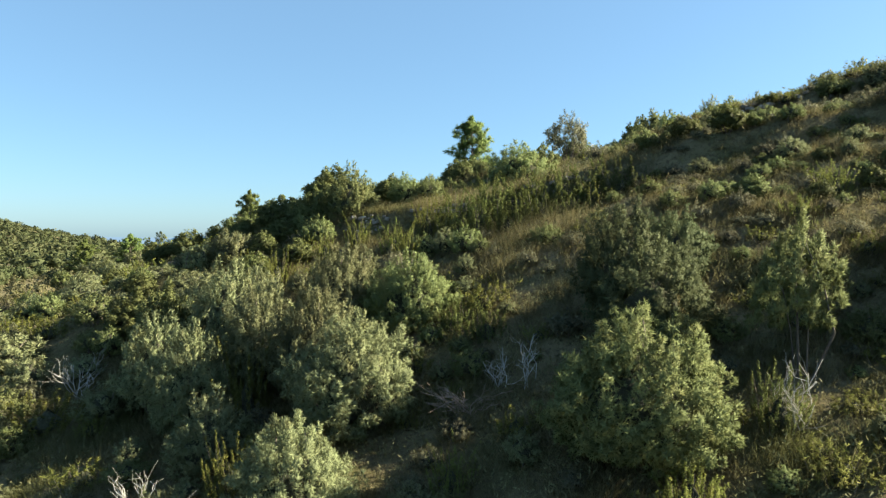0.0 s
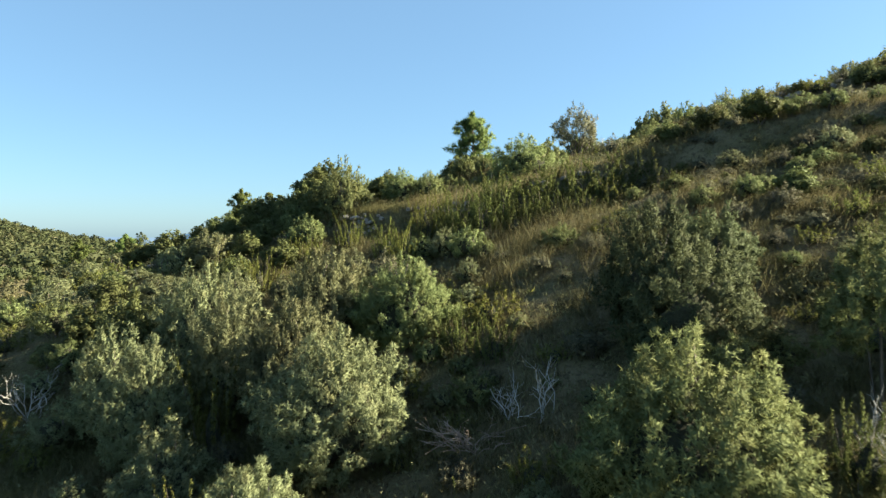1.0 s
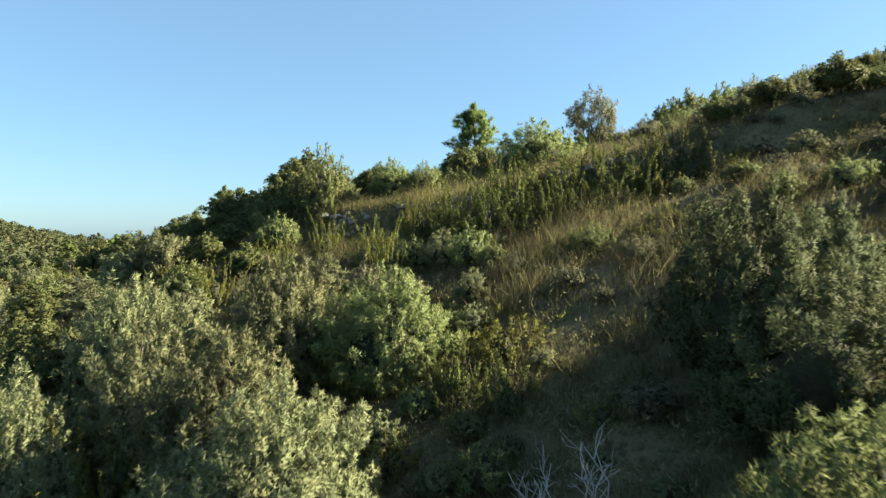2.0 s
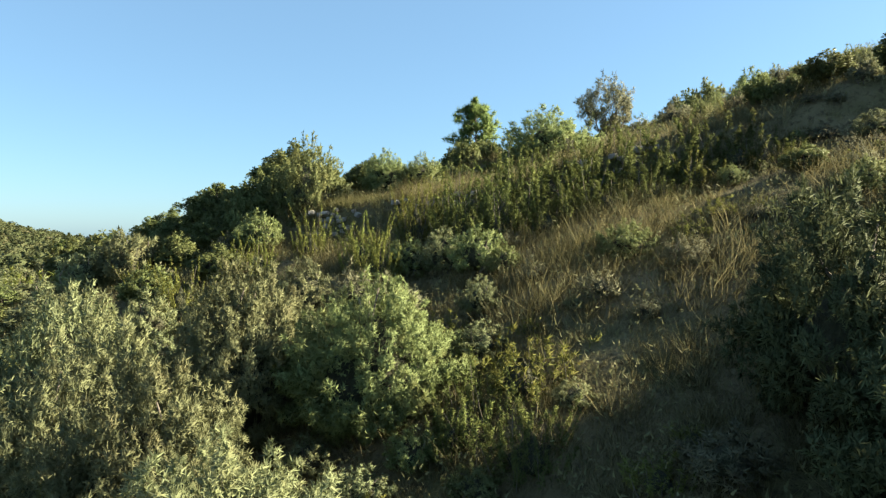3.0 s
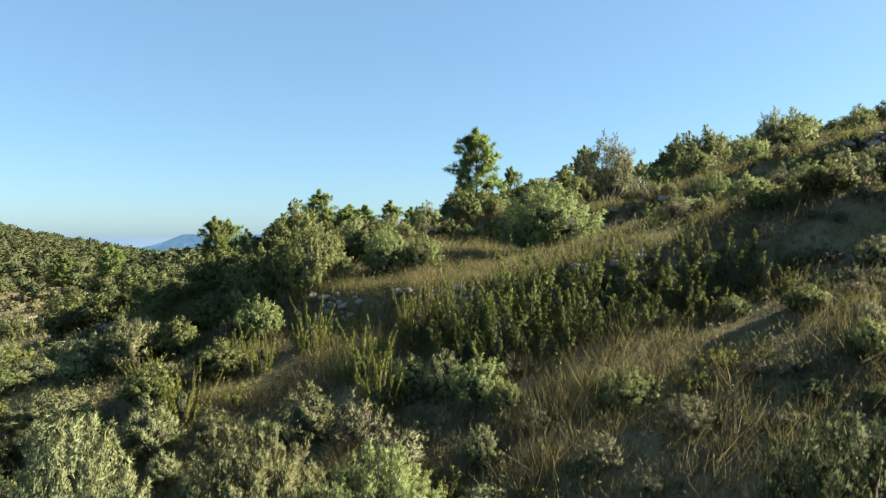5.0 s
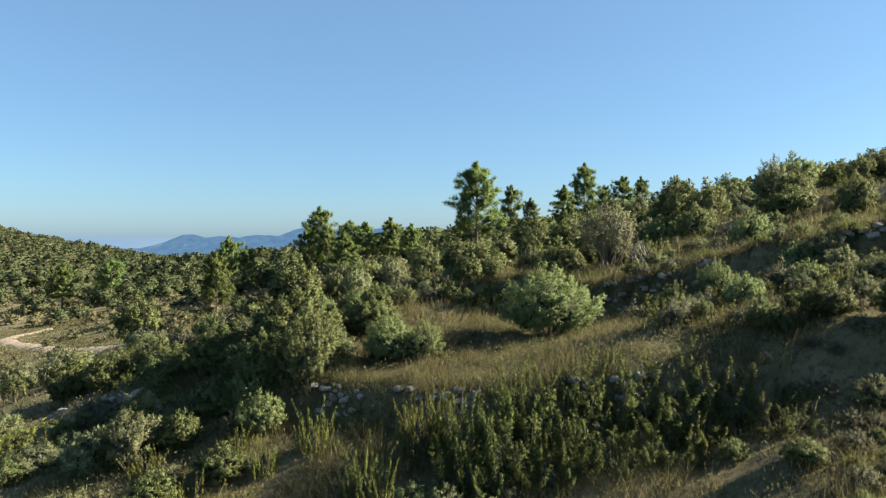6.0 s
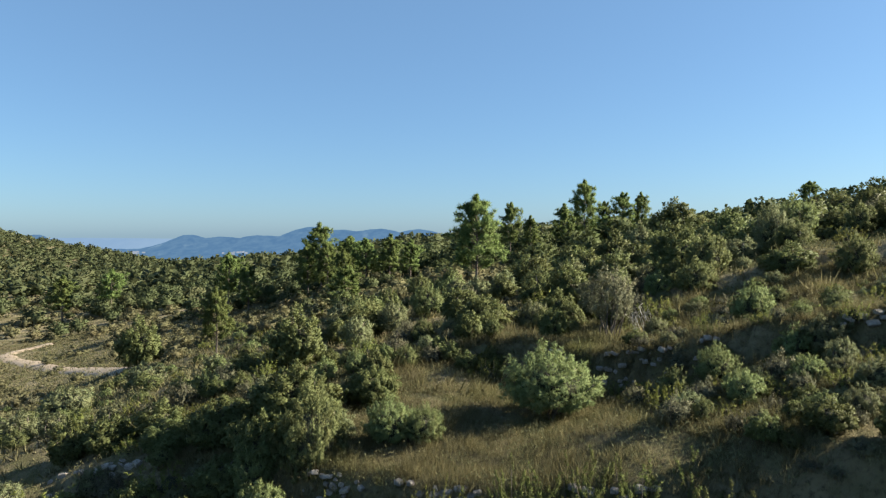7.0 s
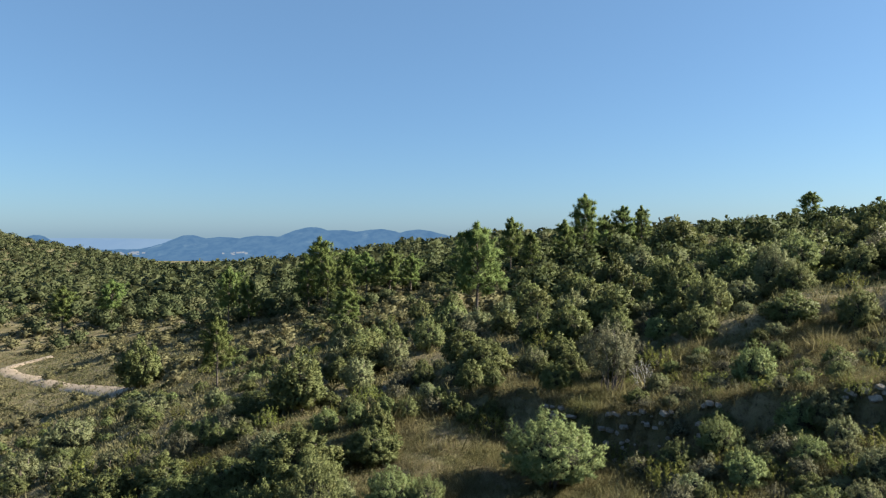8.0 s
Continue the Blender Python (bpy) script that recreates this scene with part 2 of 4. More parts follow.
def tube(points, radii, sides=5):
    """A tapered limb through the points, closed at its tip."""
    pts, n = np.asarray(points, float), len(points)
    way = unit(np.gradient(pts, axis=0))
    a = unit(np.cross(way, np.array([0.31, 0.87, 0.38])))
    b = np.cross(way, a)
    ang = np.arange(sides) * 2 * math.pi / sides
    ring = np.cos(ang)[None, :, None] * a[:, None] + np.sin(ang)[None, :, None] * b[:, None]
    v = (pts[:, None] + ring * np.asarray(radii, float)[:, None, None]).reshape(-1, 3)
    f = [[i * sides + k, i * sides + (k + 1) % sides, (i + 1) * sides + (k + 1) % sides, (i + 1) * sides + k] for i in range(n - 1) for k in range(sides)]
    f.append([(n - 1) * sides + k for k in range(sides)])
    return v, f


def limb(start, end, r0, r1, bend=0.15, steps=5, sides=5, path=False):
    start, end = np.asarray(start, float), np.asarray(end, float)
    t = np.linspace(0, 1, steps)[:, None]
    length = np.linalg.norm(end - start)
    off = rng.normal(size=3) * bend * length
    wob = rng.normal(size=(steps, 3)) * bend * 0.25 * length * np.sin(t * math.pi)
    pts = start + (end - start) * t + off * np.sin(t * math.pi) + wob
    made = tube(pts, r0 + (r1 - r0) * t[:, 0], sides)
    return (made, pts) if path else made


def part(name, me, parent, label=""):
    ob = new(name, me)
    ob.parent = parent
    return tagged(ob, label) if label else ob


def ball_ways(n, up=0.0):
    v = rng.normal(size=(n, 3))
    v[:, 2] += up
    return unit(v)


# ---- plants ----
def make_hull(wide, high, lumps, amp, low=0.36, sharp=14):
    """The lumpy outline of a crown: for any way from its heart, how far the leaves reach."""
    to, tall = ball_ways(lumps, 0.35), rng.uniform(0.45, 1.0, lumps)
    to[:5] = unit(np.array([[0.05, 0, 1], [1, 0.1, 0.25], [-0.5, 0.85, 0.3], [-0.5, -0.85, 0.2], [0.3, -0.6, 0.7]]))
    tall[:5] = (1.0, 0.95, 0.95, 0.9, 0.9)
    heart = np.array([0, 0, low * high])

    def reach(d):
        b = np.where(d[:, 2] > 0, high - heart[2], heart[2] + 0.1)
        ell = 1 / np.sqrt((d[:, 0] ** 2 + d[:, 1] ** 2) / (wide / 2) ** 2 + (d[:, 2] / b) ** 2)
        bump_k = tall[None] * np.exp(-(1 - d @ to.T) * sharp)
        return ell * (1 - amp + amp * bump_k.max(axis=1))

    return heart, reach


def tufts(centre, axis, size, per, slim, blunt=False, loose=0.9, round_out=None):
    """Leafy tufts: rosettes of leaves that spread from each centre, most of them along its axis."""
    n = len(centre)
    e = unit(rng.normal(size=(n, per, 3)) + loose * axis[:, None])
    long = size[:, None] * rng.uniform(0.6, 1.3, (n, per))
    base = centre[:, None] + e * (0.12 * long)[..., None]
    v, f = leaves(base.reshape(-1, 3), e.reshape(-1, 3), long.ravel(), long.ravel() * slim, axis.repeat(per, axis=0), blunt)
    swell = axis if round_out is None else unit(axis * 0.55 + round_out * 0.7)
    face = unit(e * 0.5 + 0.75 * swell[:, None] + rng.normal(size=(n, per, 3)) * 0.22)
    return v, f, np.repeat(face.reshape(-1, 3), 3, axis=0)


def along(root, tip, count, girth, start=0.4, bow=0.1):
    """Places and ways of the tufts on plumes that run from root to tip, thick below and thin at the tip."""
    n = len(root)
    s = start + (1 - start) * rng.random((n, count)) ** 0.8
    way = tip - root
    long = np.linalg.norm(way, axis=1)[:, None]
    axis = way / np.maximum(long, 1e-6)
    side = rng.normal(size=(n, count, 3))
    side = unit(side - axis[:, None] * (side * axis[:, None]).sum(axis=2, keepdims=True))
    thick = girth * (1.3 - s) / (1.3 - start) * rng.uniform(0.45, 1.1, (n, count))
    off = unit(rng.normal(size=(n, 3)))[:, None] * (np.sin(s * math.pi) * bow * long)[..., None]
    at = root[:, None] + way[:, None] * s[..., None] + off + side * thick[..., None]
    out = unit(side * 0.8 + axis[:, None] * (0.35 + 0.5 * s[..., None]) + np.array([0, 0, 0.25]))
    return at.reshape(-1, 3), out.reshape(-1, 3)


def plume_crown(heart, reach, plumes, count, per, size, slim, girth, upward, blunt=False, start=0.45, deep=0.34, at=(0.8, 1.06), bow=0.06):
    """A crown of leafy plumes that grow out of a bush's heart to its outline: leaves and normals."""
    k = np.arange(plumes)
    z = 1 - 1.5 * (k + 0.5) / plumes
    a = k * 2.39996 + rng.normal(size=plumes) * 0.3
    d = unit(np.stack([np.sqrt(1 - z * z) * np.cos(a), np.sqrt(1 - z * z) * np.sin(a), z], axis=1) + rng.normal(size=(plumes, 3)) * 0.12)
    far = reach(d)
    tip = heart + d * (far * rng.uniform(*at, plumes))[:, None]
    root = heart + d * (far * deep)[:, None]
    rise = upward * np.linalg.norm(tip - root, axis=1) * rng.uniform(0.5, 1.2, plumes)
    root[:, 2] -= rise * 0.8
    tip[:, 2] += rise * 0.2 * (1 - np.clip(d[:, 2], 0, 1))
    centre, axis = along(root, tip, count, girth, start, bow)
    return tufts(centre, axis, size * rng.uniform(0.65, 1.35, len(centre)), per, slim, blunt, round_out=np.repeat(d, count, axis=0))


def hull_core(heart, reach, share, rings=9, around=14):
    """The dense inner growth of a crown, as a closed core whose dark colour stands in for its deep shade."""
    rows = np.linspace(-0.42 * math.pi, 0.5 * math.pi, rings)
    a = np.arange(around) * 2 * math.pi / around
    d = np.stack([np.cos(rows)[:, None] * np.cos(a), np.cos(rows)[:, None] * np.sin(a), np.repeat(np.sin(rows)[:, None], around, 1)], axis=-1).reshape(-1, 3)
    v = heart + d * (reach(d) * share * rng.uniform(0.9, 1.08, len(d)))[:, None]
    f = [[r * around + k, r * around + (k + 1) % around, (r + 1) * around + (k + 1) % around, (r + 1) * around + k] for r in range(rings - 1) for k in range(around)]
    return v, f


def bush(name, kind, wide, high, mat, label, category, leafy, upward=0.5, lumps=14, amp=0.3, trunk=0.06, stems=6, low=0.36, core=0.55, near=False, blunt=False, start=0.45, at=(0.8, 1.06), bow=0.06):
    """A bush or small tree: woody stems, a dark core coloured as the shade among its inner twigs, and a crown of leafy
    plumes. leafy: plumes, tufts on each, leaves in a tuft, size of a tuft, slimness of a leaf, girth of a plume.
    """
    ob = tagged(new(name), label, category, category + "s on the slope")
    heart, reach = make_hull(wide, high, lumps, amp, low, 10)
    d = ball_ways(stems, 0.8)
    ends = heart + d * (reach(d) * 0.8)[:, None]
    wood = [limb((rng.normal() * 0.05, rng.normal() * 0.05, -0.25), e, trunk * rng.uniform(0.5, 1), trunk * 0.2, 0.1) for e in ends]
    if near:
        for piece in wood:
            part("stem", mesh_of("stem", *piece, M_BARK, True), ob)
    else:
        tagged(part("branchwork", mesh_of("branchwork", *join(wood), M_BARK, True), ob), kind="stuff")
    # The core closes gaps between leaves with painted shade.
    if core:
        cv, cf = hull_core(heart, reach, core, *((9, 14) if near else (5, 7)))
        tagged(part("inner_growth", mesh_of("inner_growth", cv, np.array(cf), M_INNER_SHADE, True), ob), kind="stuff")
    v, f, n = plume_crown(heart, reach, *leafy, upward, blunt, start, at=at, bow=bow)
    tagged(part("crown", mesh_of(kind, v, f, mat, normals=n), ob), kind="stuff")
    return ob


def broom(name, wide, high, spikes, count, per, size, label, mat, near=True):
    """A shrub of upright leafy spikes that stand close together on a low dome."""
    ob = tagged(new(name), label, "broom shrub", "broom shrubs on the slope")
    a, q = np.arange(spikes) * 2.39996, np.sqrt((np.arange(spikes) + 0.5) / spikes)
    foot = np.stack([q * np.cos(a) * wide * 0.4, q * np.sin(a) * wide * 0.4, np.full(spikes, 0.04)], axis=1)
    tall = high * (1.0 - 0.5 * q ** 2) * rng.uniform(0.4, 1.08, spikes)
    lean = np.stack([q * np.cos(a), q * np.sin(a), np.zeros(spikes)], axis=1) * 0.34 + rng.normal(size=(spikes, 3)) * np.array([0.2, 0.2, 0])
    tip = foot + (lean + np.array([0, 0, 1.0])) * tall[:, None]
    wood = [limb(foot[k] - (0, 0, 0.15), foot[k] + (tip[k] - foot[k]) * 0.85, 0.012, 0.004, 0.03, 4, 4) for k in range(0, spikes, 3)]
    tagged(part("branchwork", mesh_of("branchwork", *join(wood), M_BARK, True), ob), kind="stuff")
    # Low dark core: shade between the spikes, given as colour.
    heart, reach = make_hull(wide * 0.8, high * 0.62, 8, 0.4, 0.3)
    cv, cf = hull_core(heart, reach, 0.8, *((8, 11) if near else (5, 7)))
    tagged(part("inner_growth", mesh_of("inner_growth", cv, np.array(cf), M_INNER_SHADE, True), ob), kind="stuff")
    centre, axis = along(foot, tip, count, 0.042 * wide, 0.18, 0.1)
    v, f, n = tufts(centre, unit(axis + np.array([0, 0, 0.5])), size * rng.uniform(0.6, 1.3, len(centre)), per, 0.24)
    tagged(part("crown", mesh_of("plume_crown", v, f, mat, normals=n), ob), kind="stuff")
    return ob


def pine(name, high, wide, label, bare=0.3, tip=0.5, boughs=46, dense=1.0):
    """An open-grown pine: a bare trunk, rising boughs in loose tiers, and rounded needle clumps at their ends."""
    ob = tagged(new(name), label, "pine tree", "pine trees on the slope")
    t = np.linspace(0, 1, 8)
    axis = np.stack([np.sin(t * 4) * 0.012 * high, np.cos(t * 3) * 0.01 * high - 0.01 * high, t * high * 0.95 - 0.3 * (1 - t)], axis=1)
    part("trunk", mesh_of("trunk", *tube(axis, 0.016 * high * (1 - 0.85 * t) + 0.008, 7), M_BARK, True), ob)
    u = (np.arange(boughs) + rng.random(boughs) * 0.8) / boughs
    a = np.arange(boughs) * 2.39996 + rng.normal(size=boughs) * 0.35
    z = bare + (0.97 - bare) * u
    root = np.stack([np.interp(z, t, axis[:, 0]), np.interp(z, t, axis[:, 1]), z * high * 0.93], axis=1)
    span = wide * 0.5 * (0.2 + 0.8 * np.sin(np.clip(u * 0.86 + 0.2, 0, 1) * math.pi) ** 0.7) * (1 - tip * 0.45 * u) * rng.uniform(0.6, 1.12, boughs)
    rise = span * (0.25 + 0.8 * u) + rng.normal(size=boughs) * 0.03 * high
    end = root + np.stack([np.cos(a) * span, np.sin(a) * span, rise], axis=1)
    end[-1] = axis[-1] + (0, 0, 0.03 * high)
    wood = [limb(root[k] - (0, 0, 0.02 * high), root[k] + (end[k] - root[k]) * 0.85, 0.005 * high, 0.0015 * high, 0.06, 4, 4) for k in range(boughs)]
    tagged(part("branchwork", mesh_of("branchwork", *join(wood), M_BARK, True), ob), kind="stuff")
    roots, ends = [root], [end]
    for _ in range(3):
        s = rng.uniform(0.3, 0.75, (boughs, 1))
        fork = root + (end - root) * s
        roots.append(fork)
        ends.append(fork + (end - root) * rng.uniform(0.3, 0.5, (boughs, 1)) + rng.normal(size=(boughs, 3)) * np.array([0.3, 0.3, 0.12]) * span[:, None])
    centre, out = along(np.concatenate(roots), np.concatenate(ends), int(17 * dense), 0.03 * high, 0.36, 0.06)
    v, f, n = tufts(centre, unit(out + np.array([0, 0, 0.3])), 0.033 * high * rng.uniform(0.7, 1.25, len(centre)), 12, 0.15, loose=0.5, round_out=unit(centre - np.array([0, 0, high * 0.55])))
    tagged(part("crown", mesh_of("crown", v, f, M_PINE, normals=n), ob), kind="stuff")
    return ob


def snag(name, high, wide, label, mat, arms=9, forks=3, lying=0.0):
    """A dead shrub: bare forked branches."""
    ob = tagged(new(name), label, "dead shrub")
    for k in range(arms):
        a = rng.uniform(0, 6.28)
        up = high * rng.uniform(0.45, 1.0) * (1 - lying) + lying * high * rng.uniform(0.1, 0.6)
        out = wide * 0.5 * rng.uniform(0.2, 0.75) * (1 + lying)
        p0 = np.array([rng.normal() * 0.08, rng.normal() * 0.08, -0.1])
        p1 = np.array([math.cos(a) * out, math.sin(a) * out, up])
        main, line = limb(p0, p1, 0.011, 0.004, 0.13, 8, 5, True)
        wood = [main]
        for _ in range(forks):
            m = line[rng.integers(3, 7)]
            tip = m + (p1 - p0) * rng.uniform(0.2, 0.4) + rng.normal(size=3) * np.array([0.16, 0.16, 0.1]) * high
            fork, twig = limb(m, tip, 0.007, 0.0026, 0.12, 4, 4, True)
            wood.append(fork)
            for _ in range(2):
                wood.append(limb(twig[rng.integers(1, 3)], tip + rng.normal(size=3) * 0.12 * high, 0.003, 0.0012, 0.1, 3, 3))
        part("branch", mesh_of("branch", *join(wood), mat, True), ob)
    return ob


USED = set()


def put(template, x, y, wide, high, base_wide, base_high, turn=None, sink=0.0):
    """The plant itself (at first) or a copy of it, on the ground, scaled to its width and height."""
    s, h = wide / base_wide, high / base_high
    turn = rng.uniform(0, 360) if turn is None else turn
    at = pose(x, y, ground_z(x, y) - sink, 0, 0, turn)
    if template not in USED:
        USED.add(template)
        template.matrix_basis = at @ Matrix.Diagonal((s, s, h, 1))
        return template
    k = template.scale
    return copy_thing(template, at @ Matrix.Diagonal((s / k[0], s / k[1], h / k[2], 1)))

# ---- ground, track and distance ----
def grid_mesh(name, us, ys, mat):
    u, y = np.meshgrid(us, ys)
    x = u * (12 + np.abs(y))
    z = land(x.ravel(), y.ravel())
    v = np.stack([x.ravel(), y.ravel(), z], axis=1)
    nu, ny = len(us), len(ys)
    k = (np.arange(ny - 1)[:, None] * nu + np.arange(nu - 1)[None]).ravel()[:, None]
    return mesh_of(name, v, np.concatenate([k, k + 1, k + 1 + nu, k + nu], axis=1), mat, True)


us = np.concatenate([np.linspace(-3, -1, 20), np.linspace(-0.98, 0.98, 150), np.linspace(1, 3, 20)])
ys = np.concatenate([np.linspace(-60, 6, 40), np.arange(6.3, 36, 0.28), 36 * np.geomspace(1.012, 44.4, 110), np.linspace(1800, 4900, 8)])
ground = tagged(new("ground", grid_mesh("ground", us, ys, M_GROUND)), "dry stony hillside earth with leaf litter and terraces", "hillside", kind="structure")

TRACK = ((-28.3, 66.0), (-31.4, 69.7), (-37.6, 76.5), (-45.9, 84.5), (-52.1, 90), (-58, 95), (-60.8, 98), (-60, 100.5), (-57.5, 103.5))


def track_mesh(wide=2.3):
    pts = np.array(TRACK, float)
    t = np.linspace(0, len(pts) - 1, 90)
    c = np.stack([np.interp(t, np.arange(len(pts)), pts[:, k]) for k in (0, 1)], axis=1)
    for _ in range(4):
        c[1:-1] = (c[:-2] + 2 * c[1:-1] + c[2:]) / 4
    d = unit(np.gradient(c, axis=0))
    n = np.stack([-d[:, 1], d[:, 0]], axis=1)
    cols = np.linspace(-0.5, 0.5, 7)
    edge = 1 + 0.12 * np.sin(t * 9.1) * np.sin(t * 4.3)
    p = c[:, None] + n[:, None] * (cols[None, :, None] * wide * edge[:, None, None])
    flat = p.reshape(-1, 2)
    z = land(flat[:, 0], flat[:, 1]) + 0.2 - 0.26 * np.repeat([[1, 0.25, 0.1, 0, 0.1, 0.25, 1]], len(t), 0).ravel()
    k = (np.arange(len(t) - 1)[:, None] * 7 + np.arange(6)[None]).ravel()[:, None]
    return mesh_of("track", np.column_stack([flat, z]), np.concatenate([k, k + 1, k + 8, k + 7], axis=1), M_TRACK, True)


tagged(new("track", track_mesh()), "pale ochre dirt track winding through the scrub", "dirt track", kind="structure")


# Unlit glow for far things, with haze and daylight mixed into the colour.
def haze_glow_material(name, a, b, c, scale, glow):
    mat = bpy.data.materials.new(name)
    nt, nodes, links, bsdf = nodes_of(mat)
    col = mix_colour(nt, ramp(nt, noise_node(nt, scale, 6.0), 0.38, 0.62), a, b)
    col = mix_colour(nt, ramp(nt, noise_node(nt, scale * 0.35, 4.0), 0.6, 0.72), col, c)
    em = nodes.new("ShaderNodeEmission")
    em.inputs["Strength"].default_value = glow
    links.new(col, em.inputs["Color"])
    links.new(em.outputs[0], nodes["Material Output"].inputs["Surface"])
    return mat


def far_ridge(name, y, peaks, x0, x1, base, mat, label, rough=3.0):
    """A far range: a skyline of rounded summits (place, height, half-width) over a long foot."""
    x = np.linspace(x0, x1, 220)
    top = np.full_like(x, base)
    for px, pz, half in peaks:
        top = np.maximum(top, base + (pz - base) * np.exp(-np.abs((x - px) / half) ** 2.0))
    top = top + rough * (np.sin(x * 0.031) * 0.5 + np.sin(x * 0.083 + 1) * 0.3 + np.sin(x * 0.21) * 0.2) * (top > base + 1)
    rows = []
    for s in np.linspace(0, 1, 9):
        rows.append(np.stack([x, y - 500 * s + 40 * np.sin(x * 0.012 + s * 3) * s, top * (1 - s) ** 1.25 + (-170) * (1 - (1 - s) ** 1.25)], axis=1))
    n = len(x)
    k = (np.arange(8)[:, None] * n + np.arange(n - 1)[None]).ravel()[:, None]
    me = mesh_of(name, np.concatenate(rows), np.concatenate([k, k + 1, k + 1 + n, k + n], axis=1), mat, True)
    return tagged(new(name, me), label, "mountains", kind="structure")


# Blue air haze is painted into both glowing colours.
M_FAR = haze_glow_material("pale_haze", (0.26, 0.4, 0.6), (0.29, 0.43, 0.62), (0.33, 0.46, 0.63), 0.004, 0.36)
M_BLUE = haze_glow_material("hazed_blue_hills", (0.078, 0.165, 0.3), (0.105, 0.2, 0.33), (0.15, 0.25, 0.37), 0.02, 0.44)
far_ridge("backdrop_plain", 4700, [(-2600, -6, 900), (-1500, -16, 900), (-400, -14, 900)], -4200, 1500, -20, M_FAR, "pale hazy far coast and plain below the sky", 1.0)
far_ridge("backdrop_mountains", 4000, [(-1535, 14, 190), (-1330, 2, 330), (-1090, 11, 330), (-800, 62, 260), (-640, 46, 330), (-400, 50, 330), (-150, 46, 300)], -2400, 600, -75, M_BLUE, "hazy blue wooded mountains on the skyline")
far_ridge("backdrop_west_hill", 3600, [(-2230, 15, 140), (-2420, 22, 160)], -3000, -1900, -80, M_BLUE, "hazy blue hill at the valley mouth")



def far_town():
    """Small pale houses at the foot of the mountains; their walls glow, with haze and daylight in the colour."""
    bm = bmesh.new()
    for k in range(30):
        x = rng.normal(-1590, 75) if k < 22 else rng.normal(-1040, 60)
        y = rng.uniform(3290, 3400)
        h = rng.uniform(5, 9)
        made = bmesh.ops.create_cube(bm, size=1)
        bmesh.ops.transform(bm, verts=made["verts"], matrix=Matrix.LocRotScale((x, y, -88 + rng.uniform(0, 12) + h / 2), Euler((0, 0, rng.uniform(0, 3))), (rng.uniform(6, 15), 10, h)))
    me = bpy.data.meshes.new("far_town")
    bm.to_mesh(me)
    bm.free()
    me.materials.append(haze_glow_material("hazed_pale_walls", (0.26, 0.3, 0.37), (0.32, 0.35, 0.41), (0.22, 0.27, 0.35), 0.05, 0.45))
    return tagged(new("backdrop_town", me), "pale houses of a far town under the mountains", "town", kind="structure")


far_town()

# ---- plants that stand out ----
JW, JH = 3.0, 2.4
L_J = "rounded grey-green juniper bush on the dry slope"
L_G = "dense fresh-green juniper bush among dry grass"
JUNIPER = (300, 52, 11, 0.05, 0.22, 0.15)
near_junipers = [bush("juniper_bush", "juniper_crown", JW, JH, M_JUNIPER, L_J, "juniper bush", JUNIPER, 0.3, 18, 0.26, near=True, at=(0.85, 1.05)) for _ in range(2)]
near_greens = [bush("juniper_bush", "juniper_crown", JW, JH, M_JUNIPER_GREEN, L_G, "juniper bush", JUNIPER, 0.3, 18, 0.26, near=True, at=(0.85, 1.05))]
dark_juniper = bush("juniper_bush", "juniper_crown", JW, JH, M_SHADY, "dark green juniper bush with shade in its leaf colour", "juniper bush", (200, 50, 11, 0.052, 0.22, 0.13), 0.2, 16, 0.36, core=0.45, near=True)
junipers = [bush("juniper_bush", "juniper_crown", JW, JH, M_JUNIPER, L_J, "juniper bush", (190, 30, 8, 0.07, 0.25, 0.15), 0.4, near=True) for _ in range(2)]
green_junipers = [bush("juniper_bush", "juniper_crown", JW, JH, M_JUNIPER_GREEN, L_G, "juniper bush", (190, 30, 8, 0.07, 0.25, 0.13), 0.6, near=True)]
near_oaks = [bush("holm_oak", "oak_crown", 3.0, 2.8, M_OAK, "low rounded holm oak with dark green leaves", "oak tree", (170, 36, 8, 0.075, 0.5, 0.2), 0.15, trunk=0.08, near=True, blunt=True) for _ in range(2)]
near_brooms = [broom("broom_shrub", 1.3, 1.5, 46, 62, 7, 0.045, "yellow-green broom with upright whippy shoots", M_BROOM) for _ in range(2)]
dark_brooms = [broom("broom_shrub", 1.4, 1.6, 52, 66, 7, 0.045, "dark olive-green shrub with upright leafy plumes", M_BOX) for _ in range(2)]
grey_shrub = bush("grey_shrub", "grey_crown", 1.8, 2.0, M_GREY, "half-dry grey-brown shrub with bare twigs", "shrub", (130, 22, 8, 0.06, 0.18, 0.1), 0.6, low=0.5, core=0, stems=14, trunk=0.03, near=True)
small_tree = bush("young_juniper_tree", "juniper_crown", 2.0, 2.0, M_JUNIPER_GREEN, "young open-branched tree with a visible bare trunk", "juniper tree", (110, 34, 11, 0.05, 0.22, 0.1), 0.1, amp=0.4, low=0.55, trunk=0.035, stems=4, core=0, near=True)

small_j = [bush("green_shrub", "juniper_crown", 1.6, 1.25, m, l, "green shrub", (80, 18, 8, 0.06, 0.28, 0.1), stems=4) for m, l in ((M_JUNIPER, "rounded grey-green evergreen shrub on the dry slope"), (M_JUNIPER_GREEN, "small dense fresh-green shrub among dry grass"))]
